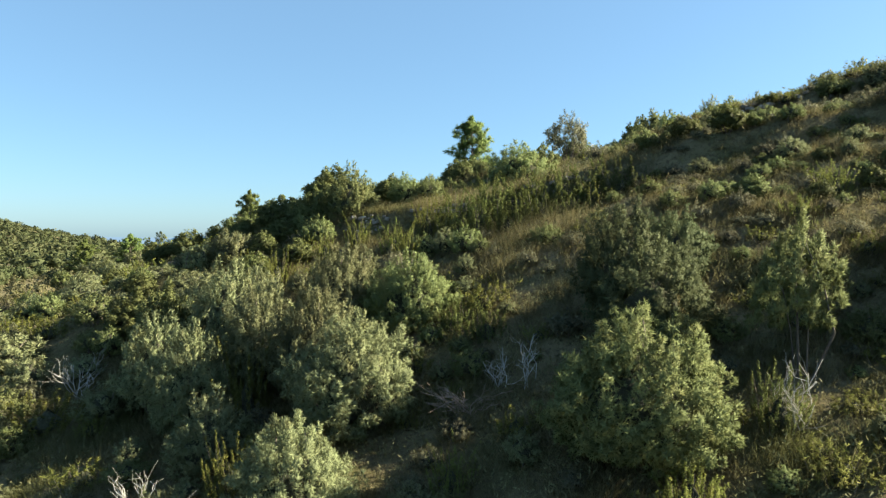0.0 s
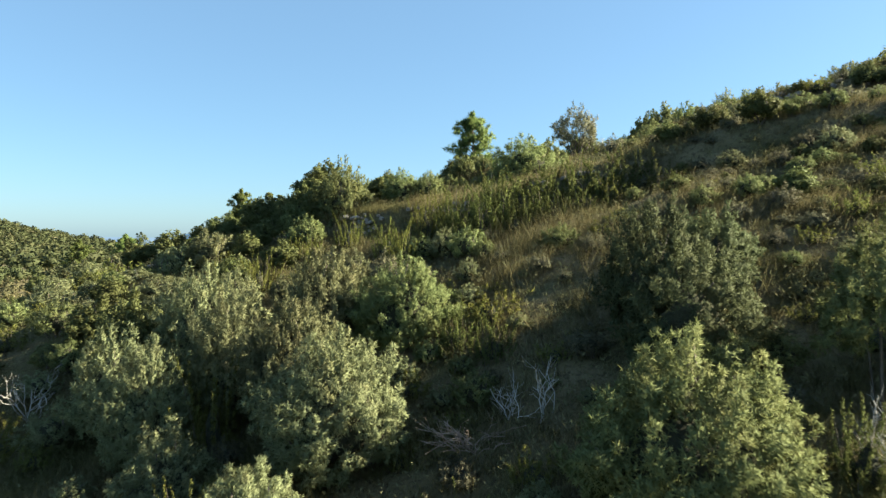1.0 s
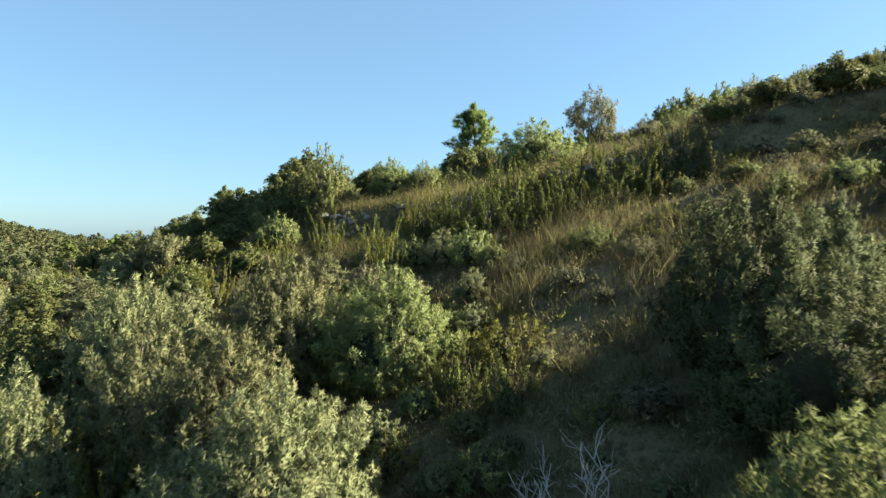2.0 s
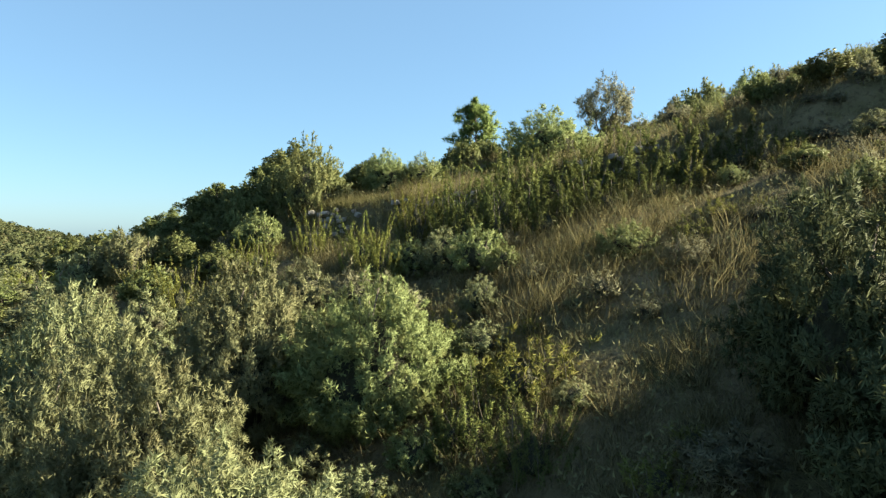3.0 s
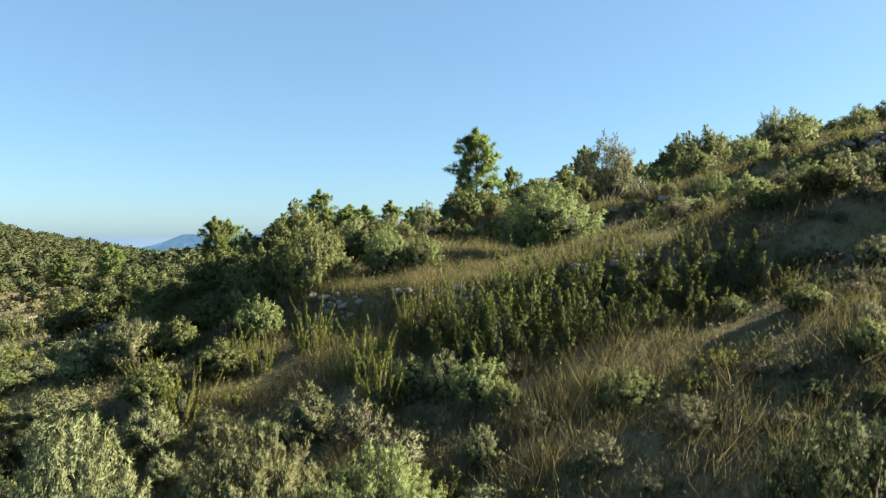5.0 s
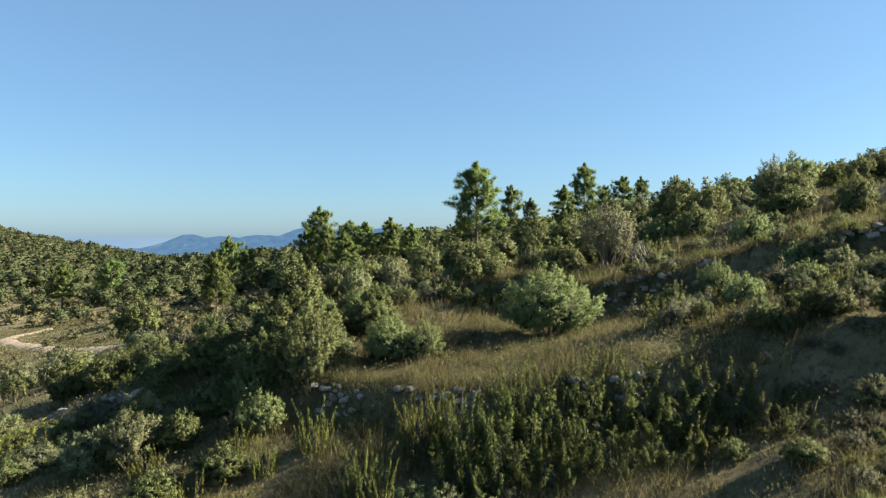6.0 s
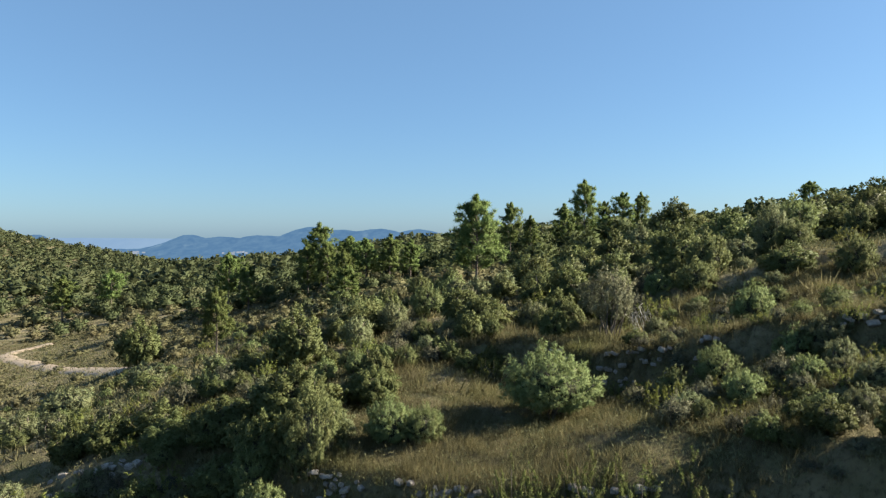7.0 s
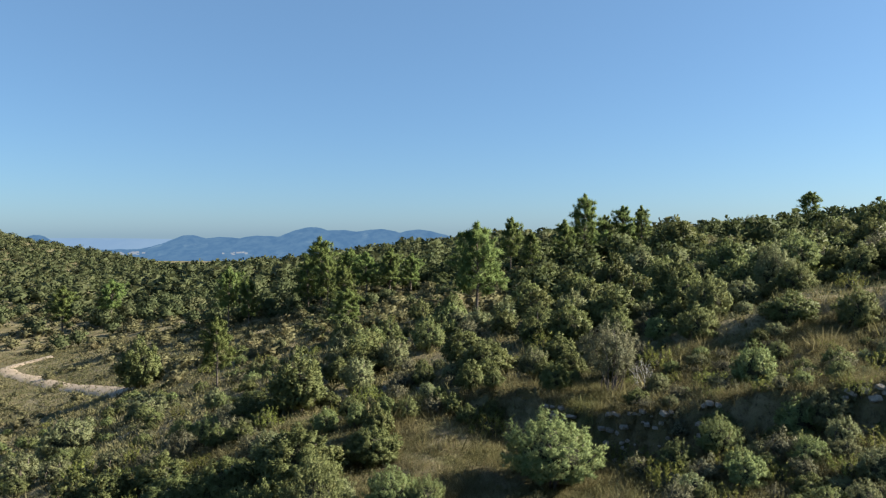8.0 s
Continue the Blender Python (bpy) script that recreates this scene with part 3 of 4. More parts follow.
mid_j = [bush("evergreen_shrub", "juniper_crown", 2.0, 1.6, m, l, "evergreen shrub", (90, 18, 7, 0.085, 0.32, 0.14), stems=4) for m, l in ((M_JUNIPER, "rounded grey-green evergreen shrub on the dry slope"), (M_JUNIPER_GREEN, "fresh-green rounded evergreen shrub in the scrub"))]
mid_o = [bush("holm_oak", "oak_crown", 2.4, 2.2, M_OAK, "dark green holm oak in the scrub", "oak tree", (90, 18, 7, 0.1, 0.5, 0.18), 0.15, stems=4, blunt=True) for _ in range(2)]
mid_b = [broom("broom_shrub", 1.2, 1.1, 36, 18, 5, 0.075, "small yellow-green broom in dry grass", M_BROOM, near=False)]
mid_g = [bush("grey_shrub", "grey_crown", 1.2, 0.9, M_GREY, "low grey half-dry shrub", "shrub", (50, 11, 7, 0.07, 0.2, 0.08), 0.8, stems=6, trunk=0.025, core=0.45)]
far_j = [bush("scrub_bush", "juniper_crown", 2.0, 1.6, m, l, "scrub bush", (60, 11, 6, 0.13, 0.36, 0.16), stems=3) for m, l in ((M_JUNIPER, "rounded grey-green evergreen shrub on the dry slope"), (M_JUNIPER_GREEN, "fresh-green rounded evergreen shrub in the scrub"))]
far_o = [bush("holm_oak", "oak_crown", 2.6, 2.4, M_OAK, "dark green holm oak in the scrub", "oak tree", (60, 11, 6, 0.15, 0.5, 0.2), 0.15, stems=3, blunt=True) for _ in range(2)]

STANDING = []


def stand(templates, base_w, base_h, places, sink=0.05, spread=0.85):
    for n, (x, y, wide, top) in enumerate(places):
        down = max(0.0, ground_z(x, y) - ground_z(x - 0.2 * wide, y - 0.35 * wide)) + sink
        tall = max(0.4, top - ground_z(x, y)) + down
        wide = max(wide, spread * tall)
        put(templates[n % len(templates)], x, y, wide, tall, base_w, base_h, sink=down)
        STANDING.append((x, y, wide * 0.5))


# x, y, width, height of the top above the datum
# The bush at (9.4, 11.3) is out of view, added to shade the slope.
stand(near_greens, JW, JH, [(2.85, 9.6, 3.2, -0.85), (-0.75, 15.3, 2.5, -0.2), (9.4, 11.3, 3.2, 2.0)])
stand(near_junipers, JW, JH, [(-1.65, 12.1, 2.9, -1.3), (-2.7, 13.6, 2.3, -0.9), (-4.1, 14.7, 2.2, -1.0), (-2.25, 9.6, 2.3, -2.5), (-5.3, 13.8, 2.1, -1.7), (-2.4, 15.7, 2.1, -0.05)])
stand(green_junipers, JW, JH, [(3.0, 25.6, 3.5, 3.75), (7.2, 24.6, 1.5, 3.9), (6.0, 24.4, 1.2, 3.3), (2.7, 16.7, 1.5, 0.0), (-0.5, 24.6, 1.5, 2.3), (-5.0, 24.6, 1.6, 1.2), (7.0, 10.7, 1.3, -1.1)])
stand(junipers, JW, JH, [(-4.2, 11.9, 2.0, -2.7), (-4.2, 9.5, 1.6, -3.6), (28.7, 62, 4.6, 8.3), (48, 110, 4.0, 12.0), (-4.4, 16.0, 2.4, -0.7), (-5.6, 17.3, 2.2, -0.4), (16.0, 39.3, 2.6, 8.4), (-6.6, 15.2, 2.2, -1.6), (-3.2, 25.6, 2.0, 1.9)])
stand(mid_j[1:], 2.0, 1.6, [(10.3, 34.2, 2.2, 5.8), (9.5, 27.7, 1.7, 5.3), (5.1, 41.4, 2.8, 5.1), (-1.3, 31.3, 1.2, 2.7), (-0.8, 43.9, 2.5, 4.1), (9.2, 35.6, 1.6, 5.2), (-3.5, 49.6, 2.2, 3.4), (14.8, 31.0, 1.8, 6.8), (13.2, 42, 3.0, 6.6)])
stand(mid_j[:1], 2.0, 1.6, [(-21.7, 45.3, 3.6, -1.8), (-19.1, 36.7, 2.8, -1.1), (-18.3, 47.9, 3.0, -1.0), (-13.0, 24.0, 2.4, -1.6), (-11.2, 21.6, 2.4, -2.0), (-10.6, 24.6, 2.0, -1.0), (-12.4, 18.6, 2.2, -2.6), (-8.2, 21.4, 2.2, -1.0), (-7.0, 19.7, 2.0, -1.0)])
stand(green_junipers, JW, JH, [(-3.5, 24.9, 2.7, 2.85), (-1.4, 24.9, 1.9, 2.45)])
stand(near_oaks, 3.0, 2.8, [(-4.9, 25.2, 2.2, 1.9)])
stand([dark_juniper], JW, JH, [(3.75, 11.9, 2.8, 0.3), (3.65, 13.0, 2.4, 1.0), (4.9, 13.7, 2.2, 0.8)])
stand([small_tree], 2.0, 2.0, [(5.5, 10.3, 1.9, 0.4)], spread=0.0)
stand(near_oaks, 3.0, 2.8, [(-4.4, 27.0, 3.3, 2.9), (-6.7, 27.5, 2.8, 1.85), (-8.6, 28.4, 2.6, 1.0), (-2.3, 28.2, 2.2, 2.6), (-7.4, 17.6, 2.4, -1.2), (-9.0, 19.5, 2.6, -1.4), (12.5, 42.5, 3.0, 7.5), (-5.8, 24.9, 2.2, 0.9)])
stand(mid_o, 2.4, 2.2, [(13.4, 32.8, 2.5, 6.4), (1.8, 35.1, 2.8, 4.2), (-6.2, 35.6, 2.7, 3.6), (-4.3, 41.9, 3.3, 3.1), (-9.9, 30.6, 2.4, 0.8), (-11.7, 30.4, 2.2, 0.35), (-13.3, 30.8, 2.0, 0.1), (-9.3, 39.7, 2.5, 0.9), (-27.2, 66.4, 4.6, -0.7), (14.3, 49.7, 3.3, 7.0), (13.3, 58.2, 3.5, 7.1), (17.9, 48.6, 3.2, 8.4), (20.8, 42.3, 3.0, 7.7), (24.2, 75.4, 6.2, 10.7)])
stand(near_brooms, 1.3, 1.5, [(-9.2, 15.2, 1.6, -3.4), (-4.0, 13.3, 0.9, -2.0), (3.2, 8.4, 0.7, -2.7), (-1.0, 18.6, 0.7, 0.5), (-0.5, 20.9, 0.9, 1.6), (-2.9, 22.0, 0.7, 0.8), (-3.9, 21.7, 0.6, 0.3), (-1.5, 19.9, 0.8, 0.6), (-5.2, 20.6, 0.9, -0.1), (0.0, 21.0, 0.8, 1.5), (-6.8, 22.5, 0.8, -0.3), (-4.7, 22.6, 0.6, 0.2), (4.3, 18.4, 0.8, 1.7), (0.1, 9.8, 0.6, -3.0), (-3.5, 10.6, 0.7, -3.0), (8.9, 14.9, 0.8, 1.8)], spread=0.0)
stand(dark_brooms, 1.4, 1.6, [(0.5, 20.3, 1.3, 1.6), (1.2, 19.5, 1.5, 1.6), (1.5, 20.8, 1.2, 2.1), (2.1, 20.0, 1.6, 2.0), (2.8, 19.4, 1.4, 1.7), (3.1, 20.4, 1.3, 2.4), (3.6, 19.6, 1.6, 2.3), (4.4, 19.0, 1.5, 1.9), (4.7, 19.8, 1.4, 2.5), (5.2, 18.9, 1.3, 2.3), (5.7, 18.2, 1.1, 1.8), (2.3, 18.7, 0.9, 0.9), (1.0, 18.9, 1.2, 0.9), (1.9, 18.7, 1.2, 1.0), (2.8, 18.5, 1.2, 1.15), (3.6, 18.5, 1.2, 1.4), (0.4, 19.3, 1.0, 0.9), (4.8, 9.3, 0.7, -1.75), (0.3, 14.3, 0.9, -1.1), (0.9, 13.7, 0.8, -1.3)], spread=0.0)
stand([grey_shrub], 1.8, 2.0, [(5.7, 30.1, 1.9, 5.75), (1.15, 18.3, 0.7, 0.25), (3.2, 15.8, 1.0, -0.3)])

# ---- dead wood ----
def put_snag(ob, x, y, turn=0.0):
    ob.matrix_basis = pose(x, y, ground_z(x, y), 0, 0, turn)
    STANDING.append((x, y, 0.4))


put_snag(snag("dead_shrub", 0.7, 0.8, "bleached bare branches of a dead shrub", M_DEAD, 7), 0.95, 11.9)
put_snag(snag("dead_shrub", 0.75, 0.7, "bleached bare branches of a dead shrub", M_DEAD, 5), 1.45, 11.6)
put_snag(snag("brush_pile", 0.55, 1.5, "heap of dead pinkish-grey branches lying in the grass", M_BRUSH, 20, 3, 0.8), 0.5, 11.5)
put_snag(snag("dead_shrub", 0.7, 1.3, "tangled grey dead branches beside a sprouting shrub", M_DEAD, 10), 5.0, 9.2)
put_snag(snag("dead_shrub", 1.0, 1.6, "bleached bare branches of a dead shrub", M_DEAD, 9), -9.2, 16.6)
put_snag(snag("dead_shrub", 0.9, 1.8, "bleached bare branches of a dead shrub", M_DEAD, 9), -4.7, 10.1)
put_snag(snag("dead_shrub", 1.3, 0.9, "bleached bare branches of a dead shrub", M_DEAD, 7), 6.9, 30.1)

# ---- pines ----
pines = [pine("pine_tree", 8.0, 4.4, "green pine with rounded tufted tiers of needles", b, r) for b, r in ((0.3, 0.5), (0.38, 0.35), (0.26, 0.7))]
for n, (x, y, wide, top) in enumerate([
    (2.2, 51.9, 4.4, 9.4), (8.5, 90, 3.6, 10.9), (14.3, 85, 4.0, 10.5), (18.7, 94, 5.0, 14.0), (24.8, 98, 4.0, 12.7), (27.5, 99, 3.6, 12.8),
    (-16.5, 96, 6.0, 8.4), (-13.4, 101, 5.6, 6.7), (-7.1, 95, 4.6, 7.0), (-7.8, 60, 3.4, 4.3), (-29.0, 96, 4.2, 4.5), (-26, 95, 3.6, 3.2),
    (-14.4, 49, 2.6, 3.4), (66, 126, 4.6, 16.6), (10.8, 88, 3.0, 9.2), (19.5, 86, 3.6, 9.2), (22.0, 97, 3.0, 11.4), (-11.5, 84, 3.8, 5.2), (-18.6, 98, 4.4, 5.6), (-10.4, 96, 4.8, 6.4), (-4.4, 97, 4.2, 6.2), (-14.6, 90, 4.4, 5.6), (-62, 130, 6.0, 0.5), (-70, 128, 6.5, -0.5)]):
    g = ground_z(x, y)
    put(pines[n % 3], x, y, wide * 0.84, top - g, 4.4, 8.1)
    STANDING.append((x, y, wide * 0.35))

# ---- scrub between them ----
KINDS = {"j": (mid_j, far_j, 2.0, 1.6), "o": (mid_o, far_o, 2.4, 2.2), "b": (mid_b, mid_b, 1.2, 1.1), "g": (mid_g, mid_g, 1.2, 0.9)}
track_pts = np.array(TRACK, float)


def free(x, y, r):
    if any((x - a) ** 2 + (y - b) ** 2 < (0.62 * (r + c)) ** 2 for a, b, c in STANDING):
        return False
    d = np.hypot(track_pts[:, 0] - x, track_pts[:, 1] - y)
    near = d.argmin()
    return d[near] > (11.0 if y < track_pts[near, 1] else 3.0) + r or (d[near] > 3 + r and r < 0.8)


def scatter(count, x0, x1, y0, y1, kinds, wide, high, slant=False):
    """Shrubs at random over a stretch of the plan; slant: the stretch widens with distance."""
    made = 0
    for _ in range(count * 6):
        if made >= count:
            break
        y = rng.uniform(y0, y1)
        x = rng.uniform(x0, x1) * ((12 + y) if slant else 1)
        w = rng.uniform(*wide)
        if not free(x, y, w * 0.5):
            continue
        near, far, bw, bh = KINDS[kinds[rng.integers(len(kinds))]]
        group = near if y < 42 else far
        if group is mid_j and y < 21:
            group, bw, bh = small_j, 1.6, 1.25
        put(group[rng.integers(len(group))], x, y, w, w * rng.uniform(*high), bw, bh, sink=0.05)
        STANDING.append((x, y, w * 0.5))
        made += 1


scatter(100, -18, -4.0, 14, 28, "jjjjbog", (0.8, 1.8), (0.6, 0.85))
scatter(40, -5, 1, 12.5, 19, "jjgbj", (0.6, 1.3), (0.6, 0.9))
scatter(18, -14, -3, 14, 34, "bbg", (0.6, 1.1), (0.7, 0.9))
for x in np.arange(7.4, 15, 0.6):
    w = rng.uniform(0.8, 1.5)
    y = float(np.interp(x, *EDGE_2)) + rng.uniform(-0.7, 0.1)
    put(mid_j[rng.integers(2)] if rng.random() < 0.6 else mid_g[0], x + rng.normal() * 0.2, y, w, w * rng.uniform(0.55, 0.85), 1.8, 1.4, sink=0.1)
    STANDING.append((x, y, w * 0.5))
scatter(60, 4, 12, 12.5, 19, "gjgoj", (0.35, 0.95), (0.5, 0.75))
scatter(70, 7, 20, 16, 30, "jogj", (0.6, 1.2), (0.5, 0.7))
scatter(24, 4, 9, 8, 11.5, "jgbj", (0.4, 0.9), (0.5, 0.8))
scatter(26, -11, -3.5, 8.5, 13.5, "jgbj", (0.5, 1.2), (0.5, 0.8))
scatter(40, 5, 15, 21.5, 27.5, "gjbj", (0.5, 1.2), (0.6, 0.9))
scatter(30, 5.8, 12, 10.5, 15, "gb", (0.4, 0.8), (0.6, 0.9))
scatter(200, 6, 26, 15, 32, "gjojbjg", (0.5, 1.3), (0.5, 0.75))
scatter(50, 6, 14, 14, 22, "gjgo", (0.4, 0.9), (0.6, 0.9))
scatter(24, 0.5, 6, 11, 17, "gjb", (0.35, 0.7), (0.5, 0.8))
scatter(34, -4, 8, 8, 13, "gbjj", (0.4, 1.0), (0.6, 0.8))
scatter(24, 6, 14, 21, 26, "gbj", (0.5, 1.1), (0.6, 0.9))
scatter(60, -12, 10, 29, 37, "jbgoo", (0.8, 1.6), (0.7, 1.0))
scatter(210, -0.14, 0.75, 35, 60, "jojjobgj", (0.8, 2.6), (0.7, 1.0), True)
scatter(150, -0.75, -0.14, 33, 62, "jjgbjo", (0.6, 1.7), (0.5, 0.85), True)
scatter(110, 0.08, 0.6, 36, 62, "ooojo", (1.6, 3.4), (0.7, 1.0), True)
scatter(160, -0.75, 0.6, 34, 62, "jjob", (0.5, 1.2), (0.6, 0.9), True)

# ---- woods too far to count ----
def far_crown(lobes, per, size):
    """A far tree's crown, one unit wide and high: ragged leafy lobes round a small dense heart."""
    k = np.arange(lobes)
    z = 1 - 1.5 * (k + 0.5) / lobes
    a = k * 2.39996
    d = unit(np.stack([np.sqrt(1 - z * z) * np.cos(a), np.sqrt(1 - z * z) * np.sin(a), z], axis=1) + rng.normal(size=(lobes, 3)) * 0.25)
    c = np.array([0, 0, 0.45]) + d * np.array([0.4, 0.4, 0.42]) * rng.uniform(0.6, 1.0, (lobes, 1))
    skin = tufts(c, unit(d + np.array([0, 0, 0.3])), size * rng.uniform(0.7, 1.35, lobes), per, 0.62, True, 0.8)
    ring = np.arange(5) * 2 * math.pi / 5
    e = np.concatenate([[(0, 0, 1)], np.stack([np.cos(ring), np.sin(ring), 0 * ring + 0.2], axis=1), [(0, 0, -1)]])
    f = np.array([[0, 1 + i, 1 + (i + 1) % 5] for i in range(5)] + [[6, 1 + (i + 1) % 5, 1 + i] for i in range(5)])
    heart = np.array([0, 0, 0.42]) + e * np.array([0.3, 0.3, 0.36])
    return np.concatenate([skin[0], heart]), np.concatenate([skin[1], f + len(skin[0])]), np.concatenate([skin[2], unit(e)])


def woods(name, places, mat, lobes, per, size, label, category):
    """places: rows of x, y, width, height. One mesh."""
    models = [far_crown(lobes, per, size) for _ in range(5)]
    n = len(places)
    which = rng.integers(5, size=n)
    z = land(places[:, 0], places[:, 1])
    turn = rng.uniform(0, 6.283, n)
    vs, fs, ns, at = [], [], [], 0
    for k in range(5):
        m = which == k
        v = models[k][0][None]
        c, s = np.cos(turn[m])[:, None], np.sin(turn[m])[:, None]
        w, h = places[m, 2][:, None], places[m, 3][:, None]
        vs.append(np.stack([(v[..., 0] * c - v[..., 1] * s) * w + places[m, 0][:, None], (v[..., 0] * s + v[..., 1] * c) * w + places[m, 1][:, None], v[..., 2] * h + z[m][:, None] - 0.1], axis=-1).reshape(-1, 3))
        q = models[k][2][None]
        ns.append(np.stack([q[..., 0] * c - q[..., 1] * s, q[..., 0] * s + q[..., 1] * c, q[..., 2] + 0 * c], axis=-1).reshape(-1, 3))
        size_k = models[k][0].shape[0]
        fs.append((models[k][1][None] + at + (np.arange(m.sum()) * size_k)[:, None, None]).reshape(-1, 3))
        at += m.sum() * size_k
    v, f = np.concatenate(vs), np.concatenate(fs)
    return tagged(new(name, mesh_of(name, v, f, mat, normals=np.concatenate(ns))), label, category, kind="stuff")


def sow(count, y0, y1, u0, u1, wide, high):
    y = np.sqrt(rng.uniform((y0 + 12) ** 2, (y1 + 12) ** 2, count)) - 12
    x = rng.uniform(u0, u1, count) * (12 + y)
    w = wide[0] + (wide[1] - wide[0]) * rng.random(count) ** 1.8
    rows = np.column_stack([x, y, w, w * rng.uniform(*high, count)])
    d = np.min(np.hypot(track_pts[None, :, 0] - x[:, None], track_pts[None, :, 1] - y[:, None]), axis=1)
    k = np.argmin(np.hypot(track_pts[None, :, 0] - x[:, None], track_pts[None, :, 1] - y[:, None]), axis=1)
    return rows[(d > 3 + w * 0.5) & ((d > 11) | (y > track_pts[k, 1]) | (w < 1.6))]


def thin(rows, scale, level):
    """Leaves clearings in the woods."""
    x, y = rows[:, 0], rows[:, 1]
    f = np.sin(x * scale + 2 * np.sin(y * scale * 0.7)) * np.sin(y * scale * 1.3 + 1.5 * np.sin(x * scale * 0.8 + 1))
    west = np.clip((-0.12 - x / (12 + y)) * 4, 0, 1) * np.clip((145 - y) / 30, 0, 1)
    return rows[f + rng.normal(size=len(x)) * 0.3 < level - 1.6 * west]


trees = thin(sow(2500, 60, 160, -0.8, 0.8, (1.5, 4.8), (0.65, 1.05)), 0.11, 0.5)
low = (np.abs(trees[:, 0] / (12 + trees[:, 1]) + 0.11) < 0.1) & (trees[:, 1] < 104)
trees[low, 2:] *= 0.6
east = trees[:, 0] / (12 + trees[:, 1]) + rng.normal(size=len(trees)) * 0.06 > -0.05
woods("oakwood", trees[east], M_OAKWOOD, 60, 6, 0.12, "dense dark green holm oak wood on the slope", "oak wood")
woods("woodland", trees[~east], M_WOODS, 60, 6, 0.12, "mixed green oak and pine woodland in the valley", "woodland")
woods("scrubland", sow(2900, 58, 165, -0.85, 0.4, (0.5, 2.4), (0.45, 0.85)), M_SCRUB, 22, 6, 0.2, "low grey-green scrub between the trees", "scrub")
woods("far_woodland", thin(sow(9500, 150, 520, -0.95, 0.95, (2.2, 7.0), (0.5, 0.8)), 0.06, 1.1), M_WOODS, 16, 5, 0.24, "far wooded hills closing the valley", "woodland")

# ---- grass ----
def grass(name, count, x0, x1, y0, y1, blades, high, wide, label, slant=False):
    y = rng.uniform(y0, y1, count)
    x = rng.uniform(x0, x1, count) * ((12 + y) if slant else 1)
    f = np.sin(x * 0.7 + 1.7 * np.sin(y * 0.5)) * np.sin(y * 0.8 + 1.3 * np.sin(x * 0.6)) + rng.normal(size=count) * 0.35
    keep = f > -0.8
    x, y = x[keep], y[keep]
    lush = 0.72 + 0.4 * np.sin(x * 1.7 + 2.1 * np.sin(y * 0.9)) * np.sin(y * 1.4 + 1.2 * np.sin(x * 1.1 + 1))
    base = np.column_stack([x, y, land(x, y) - 0.02])
    n = len(x)
    off = rng.normal(size=(n, blades, 3)) * np.array([0.07, 0.07, 0])
    pos = base[:, None] + off
    way = unit(np.array([0.06, -0.05, 1.0]) + off * 5.5 + rng.normal(size=(n, blades, 3)) * np.array([0.36, 0.36, 0.1]))
    tall = (high * lush * rng.choice([0.4, 0.7, 1.0, 1.35], n, p=[0.3, 0.35, 0.25, 0.1]))[:, None] * rng.uniform(0.5, 1.25, (n, blades))
    v, q = leaves(pos.reshape(-1, 3), way.reshape(-1, 3), tall.ravel(), wide)
    up = np.repeat(unit(np.array([0, -0.25, 0.8]) + rng.normal(size=(n * blades, 3)) * 0.55), 3, axis=0)
    return tagged(new(name, mesh_of(name, v, q, M_STRAW, normals=up)), label, "grass", kind="stuff")


grass("dry_grass", 40000, -10, 16, 8, 33, 34, 0.42, 0.006, "tall straw-coloured dry grass on the terraces")
def herbs(name, count, x0, x1, y0, y1, per, size, mat, label):
    """Low herbs and seedlings that cover the earth between the tufts of grass."""
    x, y = rng.uniform(x0, x1, count), rng.uniform(y0, y1, count)
    f = np.sin(x * 0.9 + 1.1 * np.sin(y * 0.7)) * np.sin(y * 0.6 + 1.9 * np.sin(x * 0.5 + 2)) + rng.normal(size=count) * 0.4
    x, y = x[f > -0.7], y[f > -0.7]
    n = len(x)
    pos = np.column_stack([x, y, land(x, y)])[:, None] + np.abs(rng.normal(size=(n, per, 3))) * np.array([0, 0, 0.12]) + rng.normal(size=(n, per, 3)) * np.array([0.13, 0.13, 0])
    way = unit(ball_ways(n * per, 0.9))
    v, q = leaves(pos.reshape(-1, 3), way, size * rng.uniform(0.6, 1.5, n * per), size * 0.4)
    return tagged(new(name, mesh_of(name, v, q, mat)), label, "undergrowth", kind="stuff")


herbs("undergrowth", 17000, -16, 24, 7, 38, 15, 0.06, M_SCRUB, "low olive-green herbs covering the stony earth")
herbs("valley_undergrowth", 26000, -62, 42, 38, 110, 6, 0.2, M_SCRUB, "low olive-green herbs between the valley shrubs")
grass("meadow_grass", 34000, -0.8, 0.6, 28, 110, 6, 0.55, 0.05, "dry grass between the shrubs", True)

# ---- stones ----
def stone_mesh(k):
    """A rough squarish block of limestone."""
    bm = bmesh.new()
    bmesh.ops.create_cube(bm, size=1)
    bmesh.ops.bevel(bm, geom=bm.edges[:], offset=0.14, segments=1, affect="EDGES")
    for v in bm.verts:
        v.co = v.co * (1 + 0.3 * noise.noise(v.co * 1.9 + Vector((k * 7.1, 3, 0)))) + Vector((0.1 * v.co.z * math.sin(k), 0, 0))
    me = bpy.data.meshes.new("stone")
    bm.to_mesh(me)
    bm.free()
    me.materials.append(M_STONE)
    return me


stone_meshes = [stone_mesh(k) for k in range(6)]


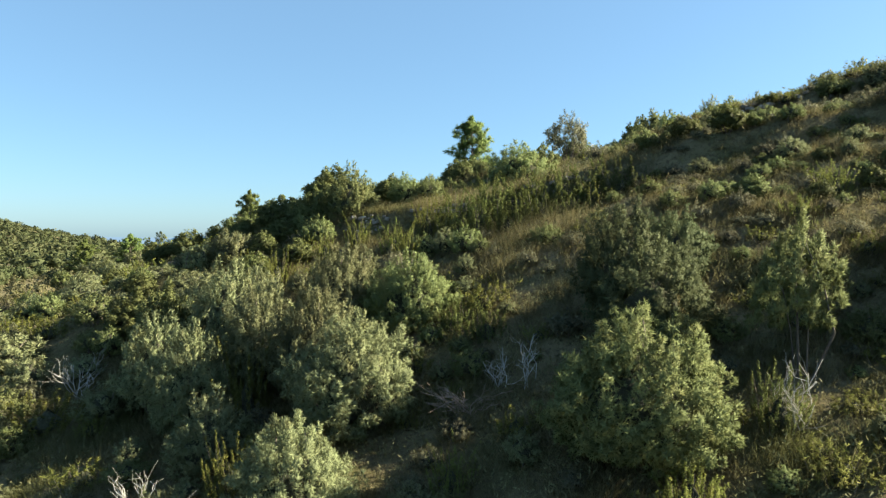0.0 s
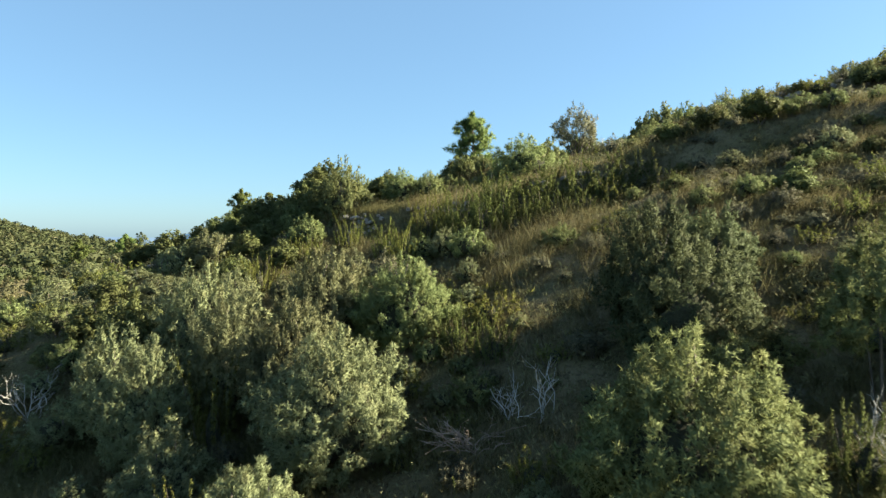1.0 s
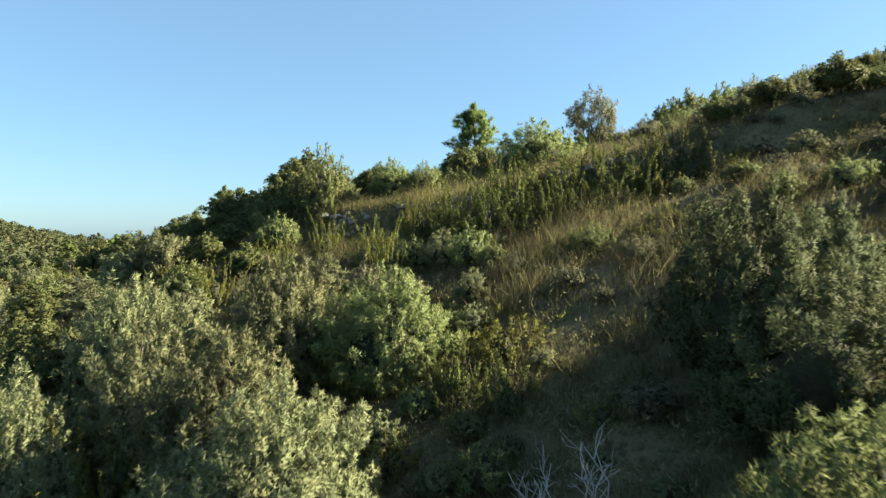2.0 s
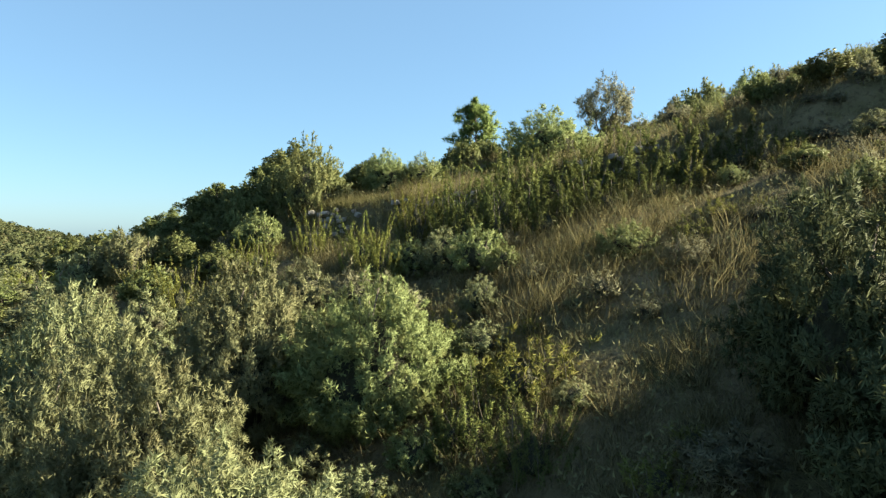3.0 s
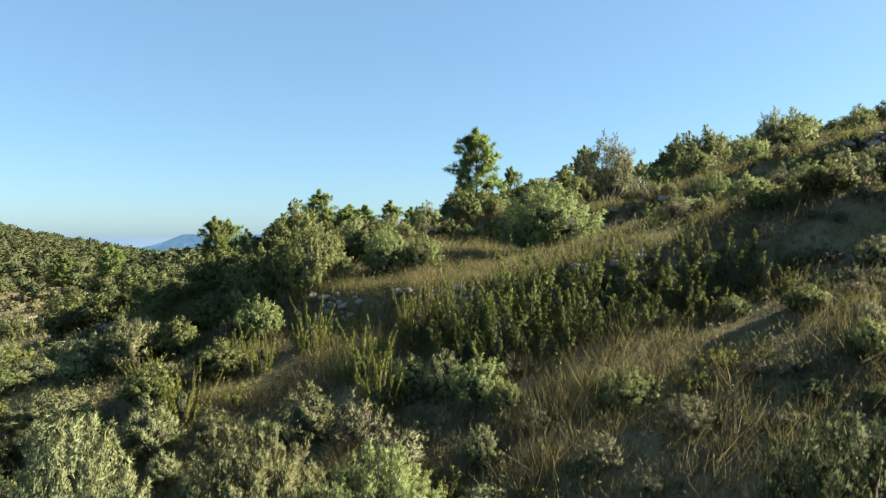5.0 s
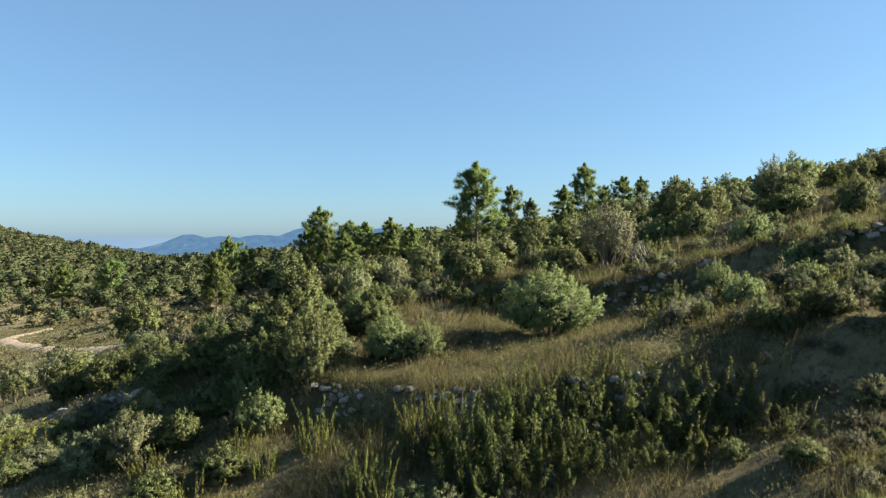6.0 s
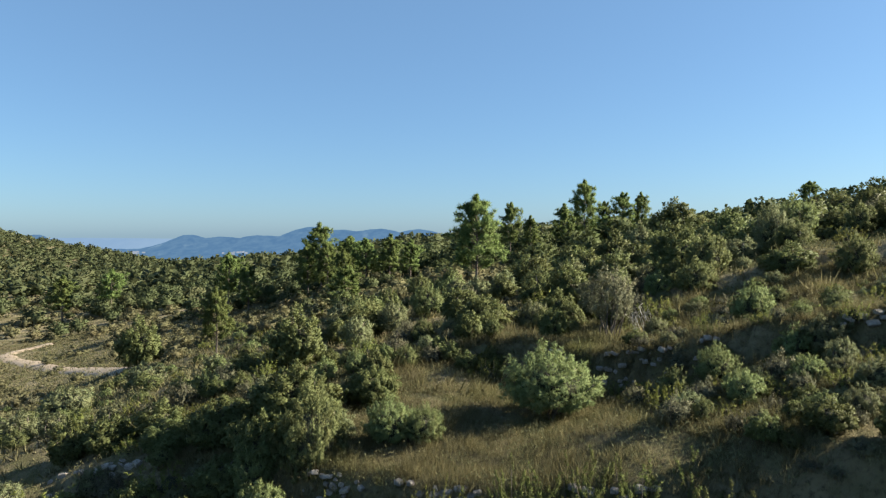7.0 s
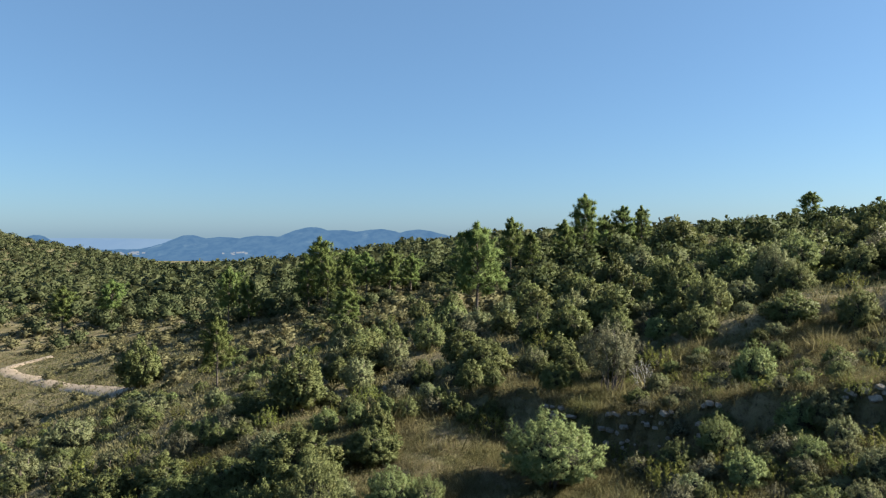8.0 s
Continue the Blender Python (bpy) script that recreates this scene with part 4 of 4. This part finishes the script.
def dry_wall(edge, x0, x1, label, courses=4, size=0.17, ruin=0.2):
    """The ruin of a dry-stone terrace wall: small rough blocks lodged under the crest of the bank, with fallen stones at its foot."""
    wall = tagged(new("terrace_wall"), label, "dry-stone wall")

    def stone(x, y, z, w, h, turn):
        ob = part("stone", stone_meshes[rng.integers(6)], wall)
        ob.matrix_basis = pose(x, y, z, rng.normal() * 10, rng.normal() * 12, turn + rng.normal() * 25) @ Matrix.Diagonal((w, w * rng.uniform(0.6, 1.0), h, 1))

    for c in range(courses):
        x = x0 + rng.uniform(0, 0.2)
        while x < x1:
            w = size * rng.uniform(0.45, 1.5)
            whole = math.sin(x * 2.3 + 1.0) + 0.7 * math.sin(x * 5.1 + c) + 1.0 - 2.0 * ruin * (1 + 0.8 * c)
            if whole > 0 and rng.random() > ruin:
                y = float(np.interp(x, *edge)) + rng.normal() * 0.05
                turn = math.degrees(math.atan2(float(np.interp(x + 0.2, *edge)) - y, 0.2))
                back = 0.2 - 0.13 * c
                stone(x, y + back, ground_z(x, y + back) + rng.normal() * 0.02, w * 1.1, min(w, size) * rng.uniform(0.55, 0.9), turn)
            x += w
    for _ in range(int((x1 - x0) * 5)):
        x = rng.uniform(x0, x1)
        y = float(np.interp(x, *edge)) - rng.uniform(0.3, 1.4)
        w = rng.uniform(0.05, 0.16)
        stone(x, y, ground_z(x, y) + 0.2 * w, w, w * 0.7, rng.uniform(0, 180))
    return wall


dry_wall(EDGE_2, 3.4, 7.9, "tumbled pale dry-stone wall holding a grassy terrace", 4, 0.16, 0.14)
dry_wall(EDGE_2, 9.6, 13.5, "broken stone bank at the edge of a terrace", 4, 0.17, 0.26)
dry_wall(EDGE_1, -3.6, 1.2, "low crumbling dry-stone wall along the terrace edge", 3, 0.15, 0.2)
dry_wall(EDGE_1, 2.6, 4.6, "few blocks of a terrace wall in dry grass", 2, 0.16, 0.34)
dry_wall(EDGE_1, -13.2, -8.6, "pale blocks of a ruined terrace wall", 2, 0.21, 0.3)
dry_wall(EDGE_4, -6.0, -1.0, "low rough stones along a grassy terrace edge", 2, 0.16, 0.4)
